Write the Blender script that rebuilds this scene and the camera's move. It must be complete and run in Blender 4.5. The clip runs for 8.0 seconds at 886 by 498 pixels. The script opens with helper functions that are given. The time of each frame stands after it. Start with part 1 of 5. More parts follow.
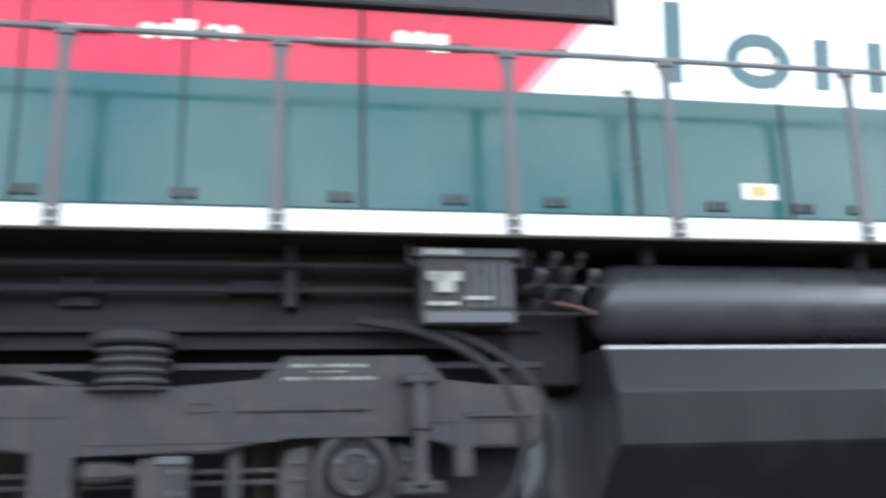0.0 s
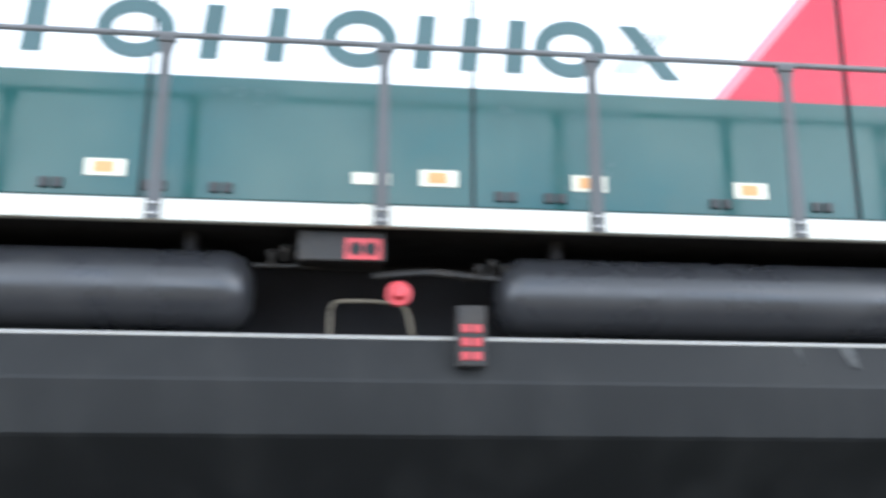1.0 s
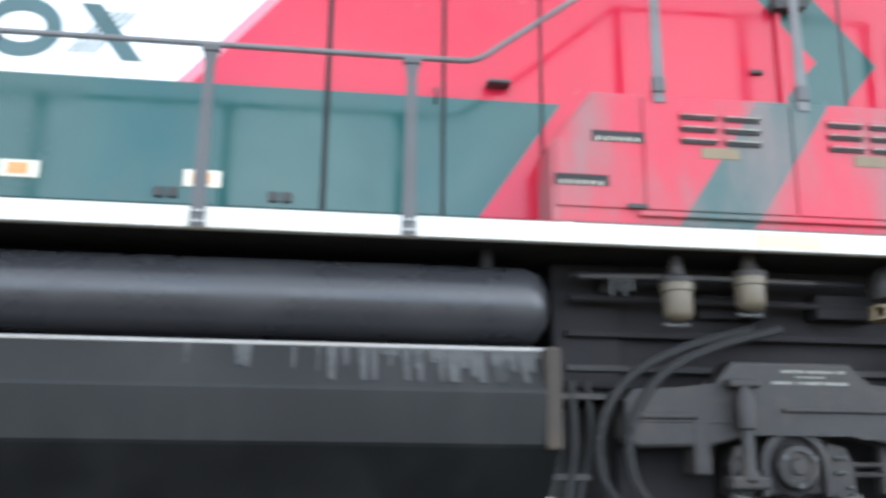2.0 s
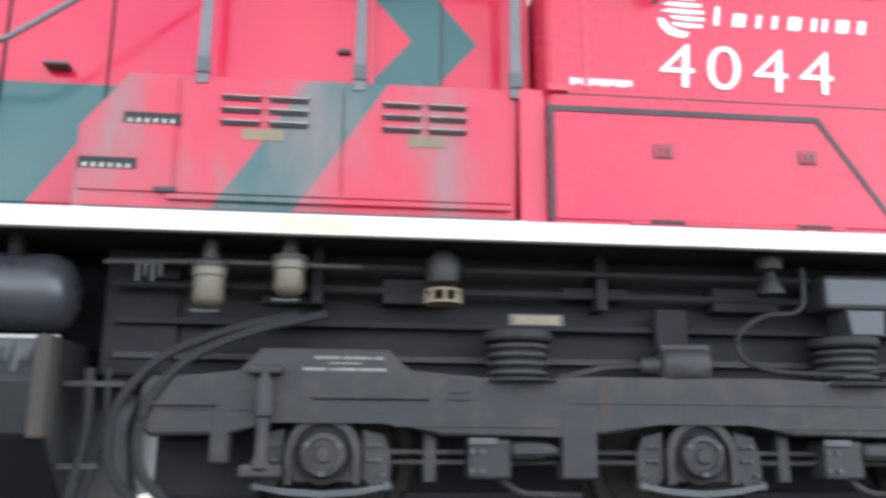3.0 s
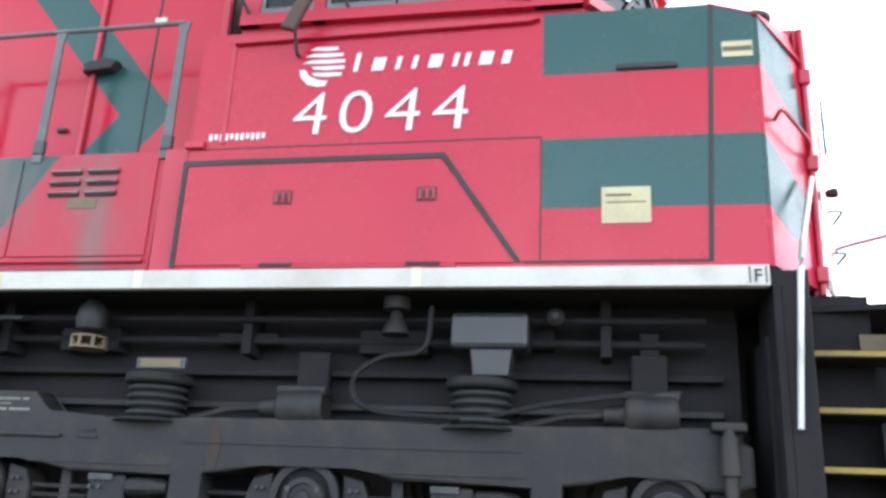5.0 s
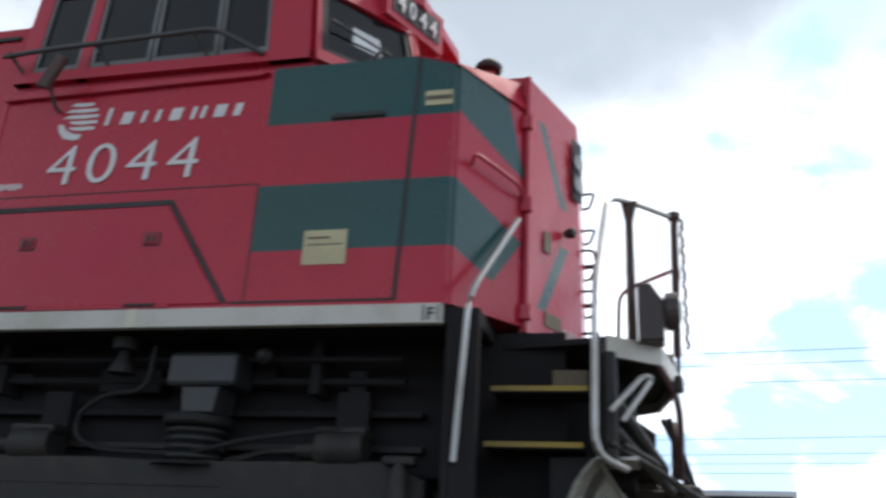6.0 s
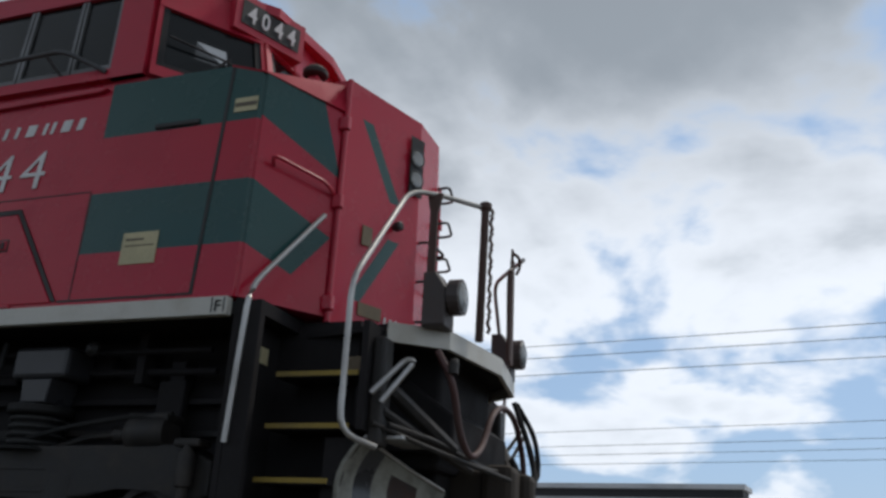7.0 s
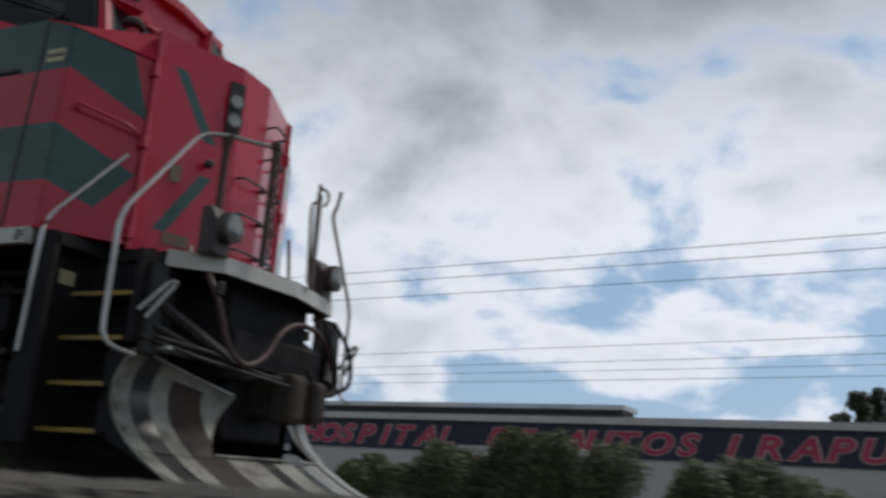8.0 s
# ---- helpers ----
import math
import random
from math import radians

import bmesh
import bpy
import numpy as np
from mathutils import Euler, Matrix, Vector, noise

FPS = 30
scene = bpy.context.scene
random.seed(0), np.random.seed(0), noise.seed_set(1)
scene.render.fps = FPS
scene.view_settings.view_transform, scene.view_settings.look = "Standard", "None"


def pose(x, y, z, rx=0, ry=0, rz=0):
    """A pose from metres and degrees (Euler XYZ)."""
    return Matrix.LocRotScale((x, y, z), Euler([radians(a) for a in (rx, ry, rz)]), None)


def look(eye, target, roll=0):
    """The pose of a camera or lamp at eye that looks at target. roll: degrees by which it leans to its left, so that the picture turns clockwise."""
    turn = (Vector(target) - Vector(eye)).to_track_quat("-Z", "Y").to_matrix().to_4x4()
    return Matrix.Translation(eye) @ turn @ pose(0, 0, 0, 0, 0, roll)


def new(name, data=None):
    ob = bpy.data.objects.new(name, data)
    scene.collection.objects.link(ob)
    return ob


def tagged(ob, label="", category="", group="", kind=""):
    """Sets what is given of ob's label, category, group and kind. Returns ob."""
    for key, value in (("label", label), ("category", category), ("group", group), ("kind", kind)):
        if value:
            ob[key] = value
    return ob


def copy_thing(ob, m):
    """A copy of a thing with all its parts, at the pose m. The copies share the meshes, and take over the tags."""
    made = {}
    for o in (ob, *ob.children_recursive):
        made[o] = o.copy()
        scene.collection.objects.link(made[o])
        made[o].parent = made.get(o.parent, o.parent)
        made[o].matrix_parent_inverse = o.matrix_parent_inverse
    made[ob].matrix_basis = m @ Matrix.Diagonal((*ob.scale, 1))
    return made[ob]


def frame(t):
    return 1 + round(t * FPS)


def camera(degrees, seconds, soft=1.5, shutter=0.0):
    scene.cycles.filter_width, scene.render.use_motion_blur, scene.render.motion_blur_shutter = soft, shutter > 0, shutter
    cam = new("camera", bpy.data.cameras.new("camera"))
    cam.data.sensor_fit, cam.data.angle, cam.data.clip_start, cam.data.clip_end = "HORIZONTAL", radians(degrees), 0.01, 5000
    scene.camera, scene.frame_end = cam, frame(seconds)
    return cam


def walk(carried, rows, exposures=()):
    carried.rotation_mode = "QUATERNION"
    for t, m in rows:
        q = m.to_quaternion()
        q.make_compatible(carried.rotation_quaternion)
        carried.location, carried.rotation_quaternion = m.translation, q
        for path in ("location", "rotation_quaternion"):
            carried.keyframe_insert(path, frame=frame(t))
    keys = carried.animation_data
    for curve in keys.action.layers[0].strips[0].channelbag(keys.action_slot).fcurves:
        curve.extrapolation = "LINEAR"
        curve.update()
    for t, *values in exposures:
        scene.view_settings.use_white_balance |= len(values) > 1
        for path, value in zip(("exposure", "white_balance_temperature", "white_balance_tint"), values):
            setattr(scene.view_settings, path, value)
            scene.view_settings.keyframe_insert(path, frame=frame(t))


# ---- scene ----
cam = camera(55, 8.0, soft=2.8, shutter=0.42)
PATH = [
    (0, (-14.565, -5.691, 0.636), (-14.229, -3.775, 1.099), -1.4),
    (0.2, (-13.687, -5.764, 0.624), (-13.372, -3.843, 1.082), -1.2),
    (0.5, (-12.423, -5.833, 0.597), (-12.149, -3.905, 1.054), -0.6),
    (0.8, (-11.195, -5.879, 0.579), (-10.974, -3.944, 1.038), 0.0),
    (1, (-10.356, -5.877, 0.577), (-10.169, -3.939, 1.037), 0.3),
    (1.2, (-9.58, -5.834, 0.584), (-9.426, -3.895, 1.05), 0.7),
    (2.3, (-6.399, -5.971, 0.565), (-6.151, -4.046, 1.047), 0.6),
    (2.5, (-5.824, -6.039, 0.571), (-5.594, -4.11, 1.048), 0.5),
    (2.7, (-5.292, -6.098, 0.573), (-5.071, -4.167, 1.043), 0.4),
    (3, (-4.562, -6.095, 0.58), (-4.347, -4.16, 1.039), 0.3),
    (3.1, (-4.326, -6.103, 0.581), (-4.115, -4.168, 1.041), 0.1),
    (3.5, (-3.372, -6.119, 0.594), (-3.215, -4.173, 1.026), 0.1),
    (4, (-2.269, -6.034, 0.539), (-2.197, -4.088, 0.998), 0.1),
    (4.2, (-1.93, -6.034, 0.536), (-1.905, -4.09, 1.003), 0.2),
    (5.3, (-0.403, -6.094, 0.46), (-0.844, -4.254, 1.11), 3.3),
    (5.5, (-0.046, -6.07, 0.461), (-0.479, -4.234, 1.127), 3.1),
    (6, (1.078, -5.897, 0.467), (0.623, -4.080, 1.169), 2.9),
    (6.5, (1.999, -5.775, 0.426), (1.455, -3.990, 1.145), 2.9),
    (7, (2.836, -5.657, 0.412), (2.190, -3.895, 1.104), 3.0),
    (7.3, (3.285, -5.575, 0.402), (2.525, -3.843, 1.045), 3.8),
    (7.5, (3.616, -5.555, 0.398), (2.826, -3.812, 0.982), 3.7),
    (8, (4.713, -5.686, 0.329), (3.991, -3.897, 0.854), 3.6),
]
TRAIN_SPEED = 7.5  # metres a second, towards +x; PATH is told from the locomotive


def train_at(t):
    return Matrix.Translation((TRAIN_SPEED * t, 0, 0))


walk(cam, [(t, train_at(t) @ look(e, g, r)) for t, e, g, r in PATH],
     exposures=((0, 3.72), (1.2, 3.68), (2.5, 3.68), (4.2, 3.58), (5.3, 2.84), (5.5, 2.50), (5.7, 2.0), (6.0, 1.28), (6.5, 0.60), (7.0, 0.30), (8.0, 0.12)))


# ---- node arithmetic ----
class Sock:
    """A node socket that adds, multiplies and compares."""
    tree = None

    def __init__(self, s):
        self.s = s

    @staticmethod
    def node(op, *args):
        n = Sock.tree.nodes.new("ShaderNodeMath")
        n.operation = op
        for i, a in enumerate(args):
            if isinstance(a, Sock):
                Sock.tree.links.new(a.s, n.inputs[i])
            else:
                n.inputs[i].default_value = a
        return Sock(n.outputs[0])

    def __add__(self, o): return Sock.node("ADD", self, o)
    def __sub__(self, o): return Sock.node("SUBTRACT", self, o)
    def __mul__(self, o): return Sock.node("MULTIPLY", self, o)
    def __truediv__(self, o): return Sock.node("DIVIDE", self, o)
    def __gt__(self, o): return Sock.node("GREATER_THAN", self, o)
    def __lt__(self, o): return Sock.node("LESS_THAN", self, o)
    def __or__(self, o): return Sock.node("MAXIMUM", self, o)
    def lift(self, p): return Sock.node("POWER", self, p)


def smooth(v, lo, hi):
    n = Sock.tree.nodes.new("ShaderNodeMapRange")
    n.interpolation_type = "SMOOTHSTEP"
    Sock.tree.links.new(v.s, n.inputs["Value"])
    n.inputs["From Min"].default_value, n.inputs["From Max"].default_value = lo, hi
    return Sock(n.outputs[0])


def mixed(fac, a, b):
    """A colour between a and b; each a colour or a socket."""
    n = Sock.tree.nodes.new("ShaderNodeMix")
    n.data_type = "RGBA"
    for name, v in ((0, fac), (6, a), (7, b)):
        if isinstance(v, Sock):
            Sock.tree.links.new(v.s, n.inputs[name])
        else:
            n.inputs[name].default_value = v if name == 0 else (*v, 1)
    return Sock(n.outputs[2])


def grain(vec, scale, detail=4, rough=0.55, distort=0.0):
    n = Sock.tree.nodes.new("ShaderNodeTexNoise")
    n.inputs["Scale"].default_value, n.inputs["Detail"].default_value = scale, detail
    n.inputs["Roughness"].default_value, n.inputs["Distortion"].default_value = rough, distort
    Sock.tree.links.new(vec, n.inputs["Vector"])
    return Sock(n.outputs[0])


def stretched(vec, sx, sy, sz):
    n = Sock.tree.nodes.new("ShaderNodeMapping")
    Sock.tree.links.new(vec, n.inputs["Vector"])
    n.inputs["Scale"].default_value = (sx, sy, sz)
    return n.outputs[0]


# ---- world and sun ----
world = bpy.data.worlds.new("sky")
scene.world = world
world.use_nodes = True
Sock.tree = world.node_tree
nodes, links = world.node_tree.nodes, world.node_tree.links
sky = nodes.new("ShaderNodeTexSky")
sky.sky_type, sky.sun_disc = "NISHITA", False
sky.sun_elevation, sky.sun_rotation = radians(58), radians(34)
coord = nodes.new("ShaderNodeTexCoord")
sep = nodes.new("ShaderNodeSeparateXYZ")
links.new(coord.outputs["Generated"], sep.inputs[0])
dx, dy, dz = (Sock(sep.outputs[i]) for i in range(3))
up = dz | 0.0
comb = nodes.new("ShaderNodeCombineXYZ")
flat = up + 0.42
for i, s in enumerate((dx / flat, dy / flat)):
    links.new(s.s, comb.inputs[i])
big = grain(comb.outputs[0], 2.3, 8, 0.50, 0.3)
fine = grain(comb.outputs[0], 7.5, 7, 0.55, 0.2)
body = big * 0.82 + fine * 0.18
cover = smooth(body + up * 0.22, 0.498, 0.578)
thick = smooth(body * 0.7 + up * 0.95, 0.63, 0.92)
shade = smooth(body, 0.53, 0.66)
blue = Sock(sky.outputs[0])
scale_blue = nodes.new("ShaderNodeVectorMath")
scale_blue.operation = "SCALE"
links.new(blue.s, scale_blue.inputs[0])
scale_blue.inputs["Scale"].default_value = 0.085
clear = mixed(0.65, Sock(scale_blue.outputs[0]), (0.41, 0.61, 0.91))
puff = mixed(shade, (0.91, 0.97, 1.06), (0.70, 0.765, 0.85))
# cloud above the view is added darker, to dim the locomotive's near side
heavy = smooth(up, 0.55, 0.95)
cloud = mixed(thick, puff, mixed(heavy, (0.33, 0.375, 0.43), (0.15, 0.165, 0.19)))
whole = mixed(cover, clear, cloud)
# the cloud is brighter on the sun's side of the sky
toward = smooth(dx * 0.56 + dy * 0.828, -1.0, 1.0)
links.new(whole.s, nodes["Background"].inputs["Color"])
links.new((toward * 0.30 + 0.50).s, nodes["Background"].inputs["Strength"])

sun = new("sun", bpy.data.lights.new("sun", "SUN"))
sun.data.energy, sun.data.angle, sun.data.color = 1.4, radians(12), (1.0, 0.95, 0.88)
sun.matrix_world = look((19, 28, 52), (0, 0, 0))


# ---- materials ----
def material(name, colour, rough=0.5, metal=0.0, dirt=(0.1, 0.09, 0.08), dirty=0.25, scale=2.5, bump=0.03, fleck=0.12, streak=1.0, wavy=0.0, paint=None, coat=0.0, shine=0.5):
    """A worn surface: colour, broad dirt, fine grain, roughness that varies, and relief. paint: a function of x, y, z that gives the colour."""
    m = bpy.data.materials.new(name)
    m.use_nodes = True
    Sock.tree = t = m.node_tree
    p = t.nodes["Principled BSDF"]
    tc = t.nodes.new("ShaderNodeTexCoord")
    at = tc.outputs["Object"]
    broad = grain(stretched(at, 1, 1, streak), scale, 5, 0.6)
    small = grain(at, scale * 22, 4, 0.65)
    if paint:
        s = t.nodes.new("ShaderNodeSeparateXYZ")
        t.links.new(at, s.inputs[0])
        base = paint(*(Sock(s.outputs[i]) for i in range(3)))
    else:
        base = mixed(0.0, colour, colour)
    base = mixed(smooth(small, 0.35, 0.7) * fleck, base, tuple(c * 0.45 for c in dirt))
    base = mixed(smooth(broad, 0.42, 0.78) * dirty, base, dirt)
    t.links.new(base.s, p.inputs["Base Color"])
    t.links.new((smooth(broad, 0.3, 0.8) * 0.25 + (rough - 0.08)).s, p.inputs["Roughness"])
    p.inputs["Metallic"].default_value = metal
    p.inputs["Coat Weight"].default_value = coat
    p.inputs["Specular IOR Level"].default_value = shine
    b = t.nodes.new("ShaderNodeBump")
    b.inputs["Strength"].default_value = 0.5
    b.inputs["Distance"].default_value = bump
    height = small * 0.12 + (grain(stretched(at, 1, 1, 0.6), 1.3, 2, 0.4) * wavy if wavy else broad * 0.3)
    t.links.new(height.s, b.inputs["Height"])
    t.links.new(b.outputs[0], p.inputs["Normal"])
    return m


RED, GREEN, WHITE = (0.50, 0.0185, 0.047), (0.022, 0.086, 0.082), (0.78, 0.79, 0.78)


def hood_scheme(x, y, z):
    """White centre between two slanting edges, red beyond, green along the foot."""
    left = (x - (z - 2.71) * 0.86 + 13.20) > 0.0
    right = (x - (z - 2.70) * 0.84 + 8.226) < 0.0
    c = mixed(left * right, RED, WHITE)
    edge = ((x - (z - 2.70) * 0.84 + 8.226) > 0.0) * ((x - (z - 2.70) * 0.84 + 8.26 - 0.12) < 0.0)
    edge_l = ((x - (z - 2.71) * 0.86 + 13.20) < 0.0) * ((x - (z - 2.71) * 0.86 + 13.28) > 0.0)
    c = mixed((edge | edge_l) * 0.55, c, (0.75, 0.35, 0.4))
    low = (z < 2.70) * ((x - (z - 1.96) * 0.68 + 6.43) < 0.0)
    c = mixed(low, c, GREEN)
    # the arrow behind the cab
    fold = Sock.node("ABSOLUTE", z - 3.10)
    tip = x + fold * 0.86
    arrow = (tip > -4.22) * (tip < -3.80) * (x > -6.0)
    return mixed(arrow, c, GREEN)


def box_scheme(x, y, z):
    s = x - (z - 1.88) * 0.66
    return mixed((s > -5.33) * (s < -4.88), RED, GREEN)


def cab_scheme(x, y, z):
    u = (x - 0.03) / 0.34
    side = (x > -1.2) * (x < 0.031)
    upper = side * (z > 3.03) * (z < 3.47)
    lower = side * (z > 2.18) * (z < 2.61)
    taper = (x > 0.03) * (x < 0.3845)
    up_t = taper * ((z + u * 0.27) > 3.06) * ((u + (z - 3.33) * 0.53) < 0.72) * (z < 3.47)
    low_t = taper * ((z + u * 0.24) > 2.18) * ((z + u * 0.26) < 2.61) * ((u - (z - 2.05) * 1.3) < 0.55)
    v = (Sock.node("ABSOLUTE", y + 0.08) * -1.0 + 0.92) / 0.72
    front = (x > 0.386) * (v < 0.93)
    f = Sock.node("ABSOLUTE", z - 2.66)
    bend = v + f * 0.85
    chevron = front * (bend > 0.74) * (bend < 0.885) * (f > 0.14) * (f < 0.66)
    return mixed(upper | lower | up_t | low_t | chevron, RED, GREEN)


M = dict(
    hood=material("hood_paint", RED, 0.14, paint=hood_scheme, dirty=0.10, fleck=0.05, bump=0.006, wavy=0.4, shine=0.34),
    hatch=material("hatch_paint", RED, 0.55, paint=box_scheme, dirt=(0.20, 0.15, 0.145), dirty=0.85, fleck=0.22, bump=0.006, streak=0.35, scale=1.9),
    cab=material("cab_paint", RED, 0.22, paint=cab_scheme, dirty=0.10, fleck=0.06, bump=0.005, wavy=0.4, shine=0.35),
    red=material("red_paint", RED, 0.35, dirty=0.12, fleck=0.06, bump=0.005),
    matte_red=material("matte_red_paint", RED, 0.5, dirty=0.14, fleck=0.06, bump=0.005, shine=0.22),
    white=material("white_paint", (0.60, 0.585, 0.53), 0.45, dirt=(0.30, 0.25, 0.17), dirty=0.42, fleck=0.08, bump=0.005),
    black=material("black_underframe", (0.027, 0.025, 0.026), 0.75, shine=0.12, dirty=0.35, dirt=(0.02, 0.018, 0.017), bump=0.02),
    truck=material("truck_grey", (0.0168, 0.0160, 0.0160), 0.55, shine=0.4, dirty=0.9, dirt=(0.056, 0.047, 0.040), bump=0.04, fleck=0.7, scale=4.5),
    tank=material("tank_grey", (0.0146, 0.0150, 0.0152), 0.5, shine=0.25, dirty=0.4, dirt=(0.04, 0.039, 0.037), bump=0.012, wavy=0.2, streak=0.5),
    spill=material("dried_spill", (0.062, 0.062, 0.06), 0.8, dirty=0.7, dirt=(0.02, 0.021, 0.022), bump=0.01, scale=9),
    air=material("reservoir_black", (0.031, 0.0315, 0.035), 0.30, dirty=0.22, dirt=(0.07, 0.067, 0.063), bump=0.0015),
    steel=material("bare_steel", (0.52, 0.51, 0.49), 0.38, metal=0.75, dirty=0.3, dirt=(0.2, 0.17, 0.14), bump=0.006),
    dark_rail=material("dark_handrail", (0.065, 0.067, 0.07), 0.5, dirty=0.3, bump=0.006),
    rail_grey=material("worn_grey_rail", (0.12, 0.12, 0.122), 0.42, dirty=0.35, dirt=(0.05, 0.047, 0.045), scale=6, bump=0.006),
    rubber=material("hose_rubber", (0.018, 0.018, 0.018), 0.65, shine=0.25, dirty=0.4, dirt=(0.05, 0.045, 0.04), bump=0.006),
    rust_hose=material("brown_hose", (0.075, 0.03, 0.027), 0.6, dirty=0.3, bump=0.006),
    rust=material("rusty_brown", (0.085, 0.045, 0.036), 0.7, dirty=0.4, bump=0.02),
    rust_patch=material("rust_stained_plate", (0.030, 0.022, 0.019), 0.7, dirty=0.6, dirt=(0.09, 0.042, 0.03), scale=4, bump=0.01),
    ditch_paint=material("ditch_lamp_paint", (0.06, 0.047, 0.044), 0.55, dirty=0.5, dirt=(0.10, 0.07, 0.06), scale=6, bump=0.008),
    wheel=material("wheel_steel", (0.046, 0.038, 0.031), 0.7, shine=0.25, dirty=0.5, dirt=(0.09, 0.068, 0.05), bump=0.02),
    tread=material("polished_tread", (0.5, 0.49, 0.47), 0.25, metal=1.0, dirty=0.15, bump=0.004),
    yellow=material("yellow_edge", (0.34, 0.235, 0.03), 0.6, dirty=0.7, fleck=0.2, bump=0.006),
    faded=material("faded_plate", (0.20, 0.15, 0.085), 0.6, dirty=0.4, bump=0.004),
    edge=material("worn_casting", (0.07, 0.072, 0.07), 0.5, dirty=0.5, dirt=(0.03, 0.027, 0.025), fleck=0.4, scale=8, bump=0.01),
    dull=material("dull_white", (0.30, 0.30, 0.255), 0.55, dirt=(0.06, 0.042, 0.033), dirty=0.85, fleck=0.25, scale=5, bump=0.008),
    cream=material("cream_plate", (0.62, 0.55, 0.33), 0.5, dirty=0.25, bump=0.004),
    brass=material("filter_bowl", (0.125, 0.102, 0.070), 0.5, metal=0.2, dirty=0.5, bump=0.005),
    orange=material("orange_label", (0.70, 0.33, 0.12), 0.5, dirty=0.15, bump=0.003),
    pale=material("pale_label", (0.72, 0.68, 0.55), 0.5, dirty=0.2, bump=0.003),
    lettergreen=material("letter_green", (0.030, 0.085, 0.09), 0.4, dirty=0.1, bump=0.003),
    letterwhite=material("letter_white", (0.76, 0.76, 0.75), 0.45, dirty=0.15, bump=0.003),
    ink=material("dark_ink", (0.03, 0.03, 0.03), 0.6, dirty=0.1, bump=0.003),
    warn=material("signal_red", (0.60, 0.05, 0.06), 0.45, dirty=0.15, bump=0.004),
    gasket=material("window_gasket", (0.02, 0.02, 0.022), 0.55, shine=0.25, dirty=0.1, bump=0.004),
    aluminium=material("window_frame_metal", (0.20, 0.20, 0.20), 0.45, metal=0.5, dirty=0.2, bump=0.004),
    inside=material("cab_interior", (0.022, 0.022, 0.025), 0.7, dirty=0.1, bump=0.01),
    lens=material("lamp_lens", (0.22, 0.22, 0.21), 0.25, metal=0.6, dirty=0.05, bump=0.002),
    stone=material("ballast_stone", (0.16, 0.15, 0.135), 0.85, dirty=0.4, scale=4, bump=0.02),
    earth=material("earth", (0.085, 0.074, 0.056), 0.95, dirty=0.6, dirt=(0.045, 0.053, 0.023), scale=0.35, bump=0.12, fleck=0.4),
    timber=material("sleeper_timber", (0.10, 0.08, 0.065), 0.85, dirty=0.4, bump=0.03),
    wall=material("rendered_wall", (0.62, 0.61, 0.58), 0.8, dirty=0.3, dirt=(0.4, 0.36, 0.3), scale=0.4, bump=0.02),
    roof=material("sheet_roof", (0.55, 0.56, 0.57), 0.5, metal=0.3, dirty=0.3, scale=0.4, bump=0.02),
    banner=material("navy_banner", (0.022, 0.026, 0.055), 0.6, dirty=0.15, scale=0.5, bump=0.01),
    signred=material("sign_red", (0.50, 0.035, 0.10), 0.5, dirty=0.15, bump=0.005),
    bark=material("bark", (0.10, 0.075, 0.055), 0.9, dirty=0.3, bump=0.04),
    wire=material("cable_black", (0.03, 0.03, 0.03), 0.6, dirty=0.1, bump=0.002),
    concrete=material("pole_concrete", (0.30, 0.29, 0.27), 0.85, dirty=0.3, bump=0.01),
)


def leaf_material(name, a, b):
    m = bpy.data.materials.new(name)
    m.use_nodes = True
    Sock.tree = t = m.node_tree
    p = t.nodes["Principled BSDF"]
    geo = t.nodes.new("ShaderNodeNewGeometry")
    t.links.new(mixed(Sock(geo.outputs["Random Per Island"]), a, b).s, p.inputs["Base Color"])
    p.inputs["Roughness"].default_value = 0.55
    p.inputs["Subsurface Weight"].default_value = 0.0
    return m


M["leaf"] = leaf_material("bush_leaves", (0.075, 0.10, 0.038), (0.14, 0.17, 0.066))
M["tree_leaf"] = leaf_material("tree_leaves", (0.028, 0.046, 0.02), (0.06, 0.085, 0.04))
M["grass"] = leaf_material("dry_grass", (0.06, 0.09, 0.025), (0.16, 0.15, 0.06))

glass = bpy.data.materials.new("cab_glass")
glass.use_nodes = True
gp = glass.node_tree.nodes["Principled BSDF"]
gp.inputs["Base Color"].default_value = (0.06, 0.07, 0.075, 1)
gp.inputs["Roughness"].default_value = 0.04
gp.inputs["Transmission Weight"].default_value = 0.85
gp.inputs["IOR"].default_value = 1.45
M["glass"] = glass


# ---- mesh helpers ----
def part(name, bm, mat, parent=None, label="", smooth_faces=False):
    """Links a bmesh as one mesh object under a thing or a part."""
    bmesh.ops.recalc_face_normals(bm, faces=bm.faces)
    me = bpy.data.meshes.new(name)
    bm.to_mesh(me)
    bm.free()
    me.materials.append(M[mat])
    if smooth_faces:
        for f in me.polygons:
            f.use_smooth = True
        me.set_sharp_from_angle(angle=radians(40))
    ob = new(name, me)
    ob.parent = parent
    return tagged(ob, label=label)


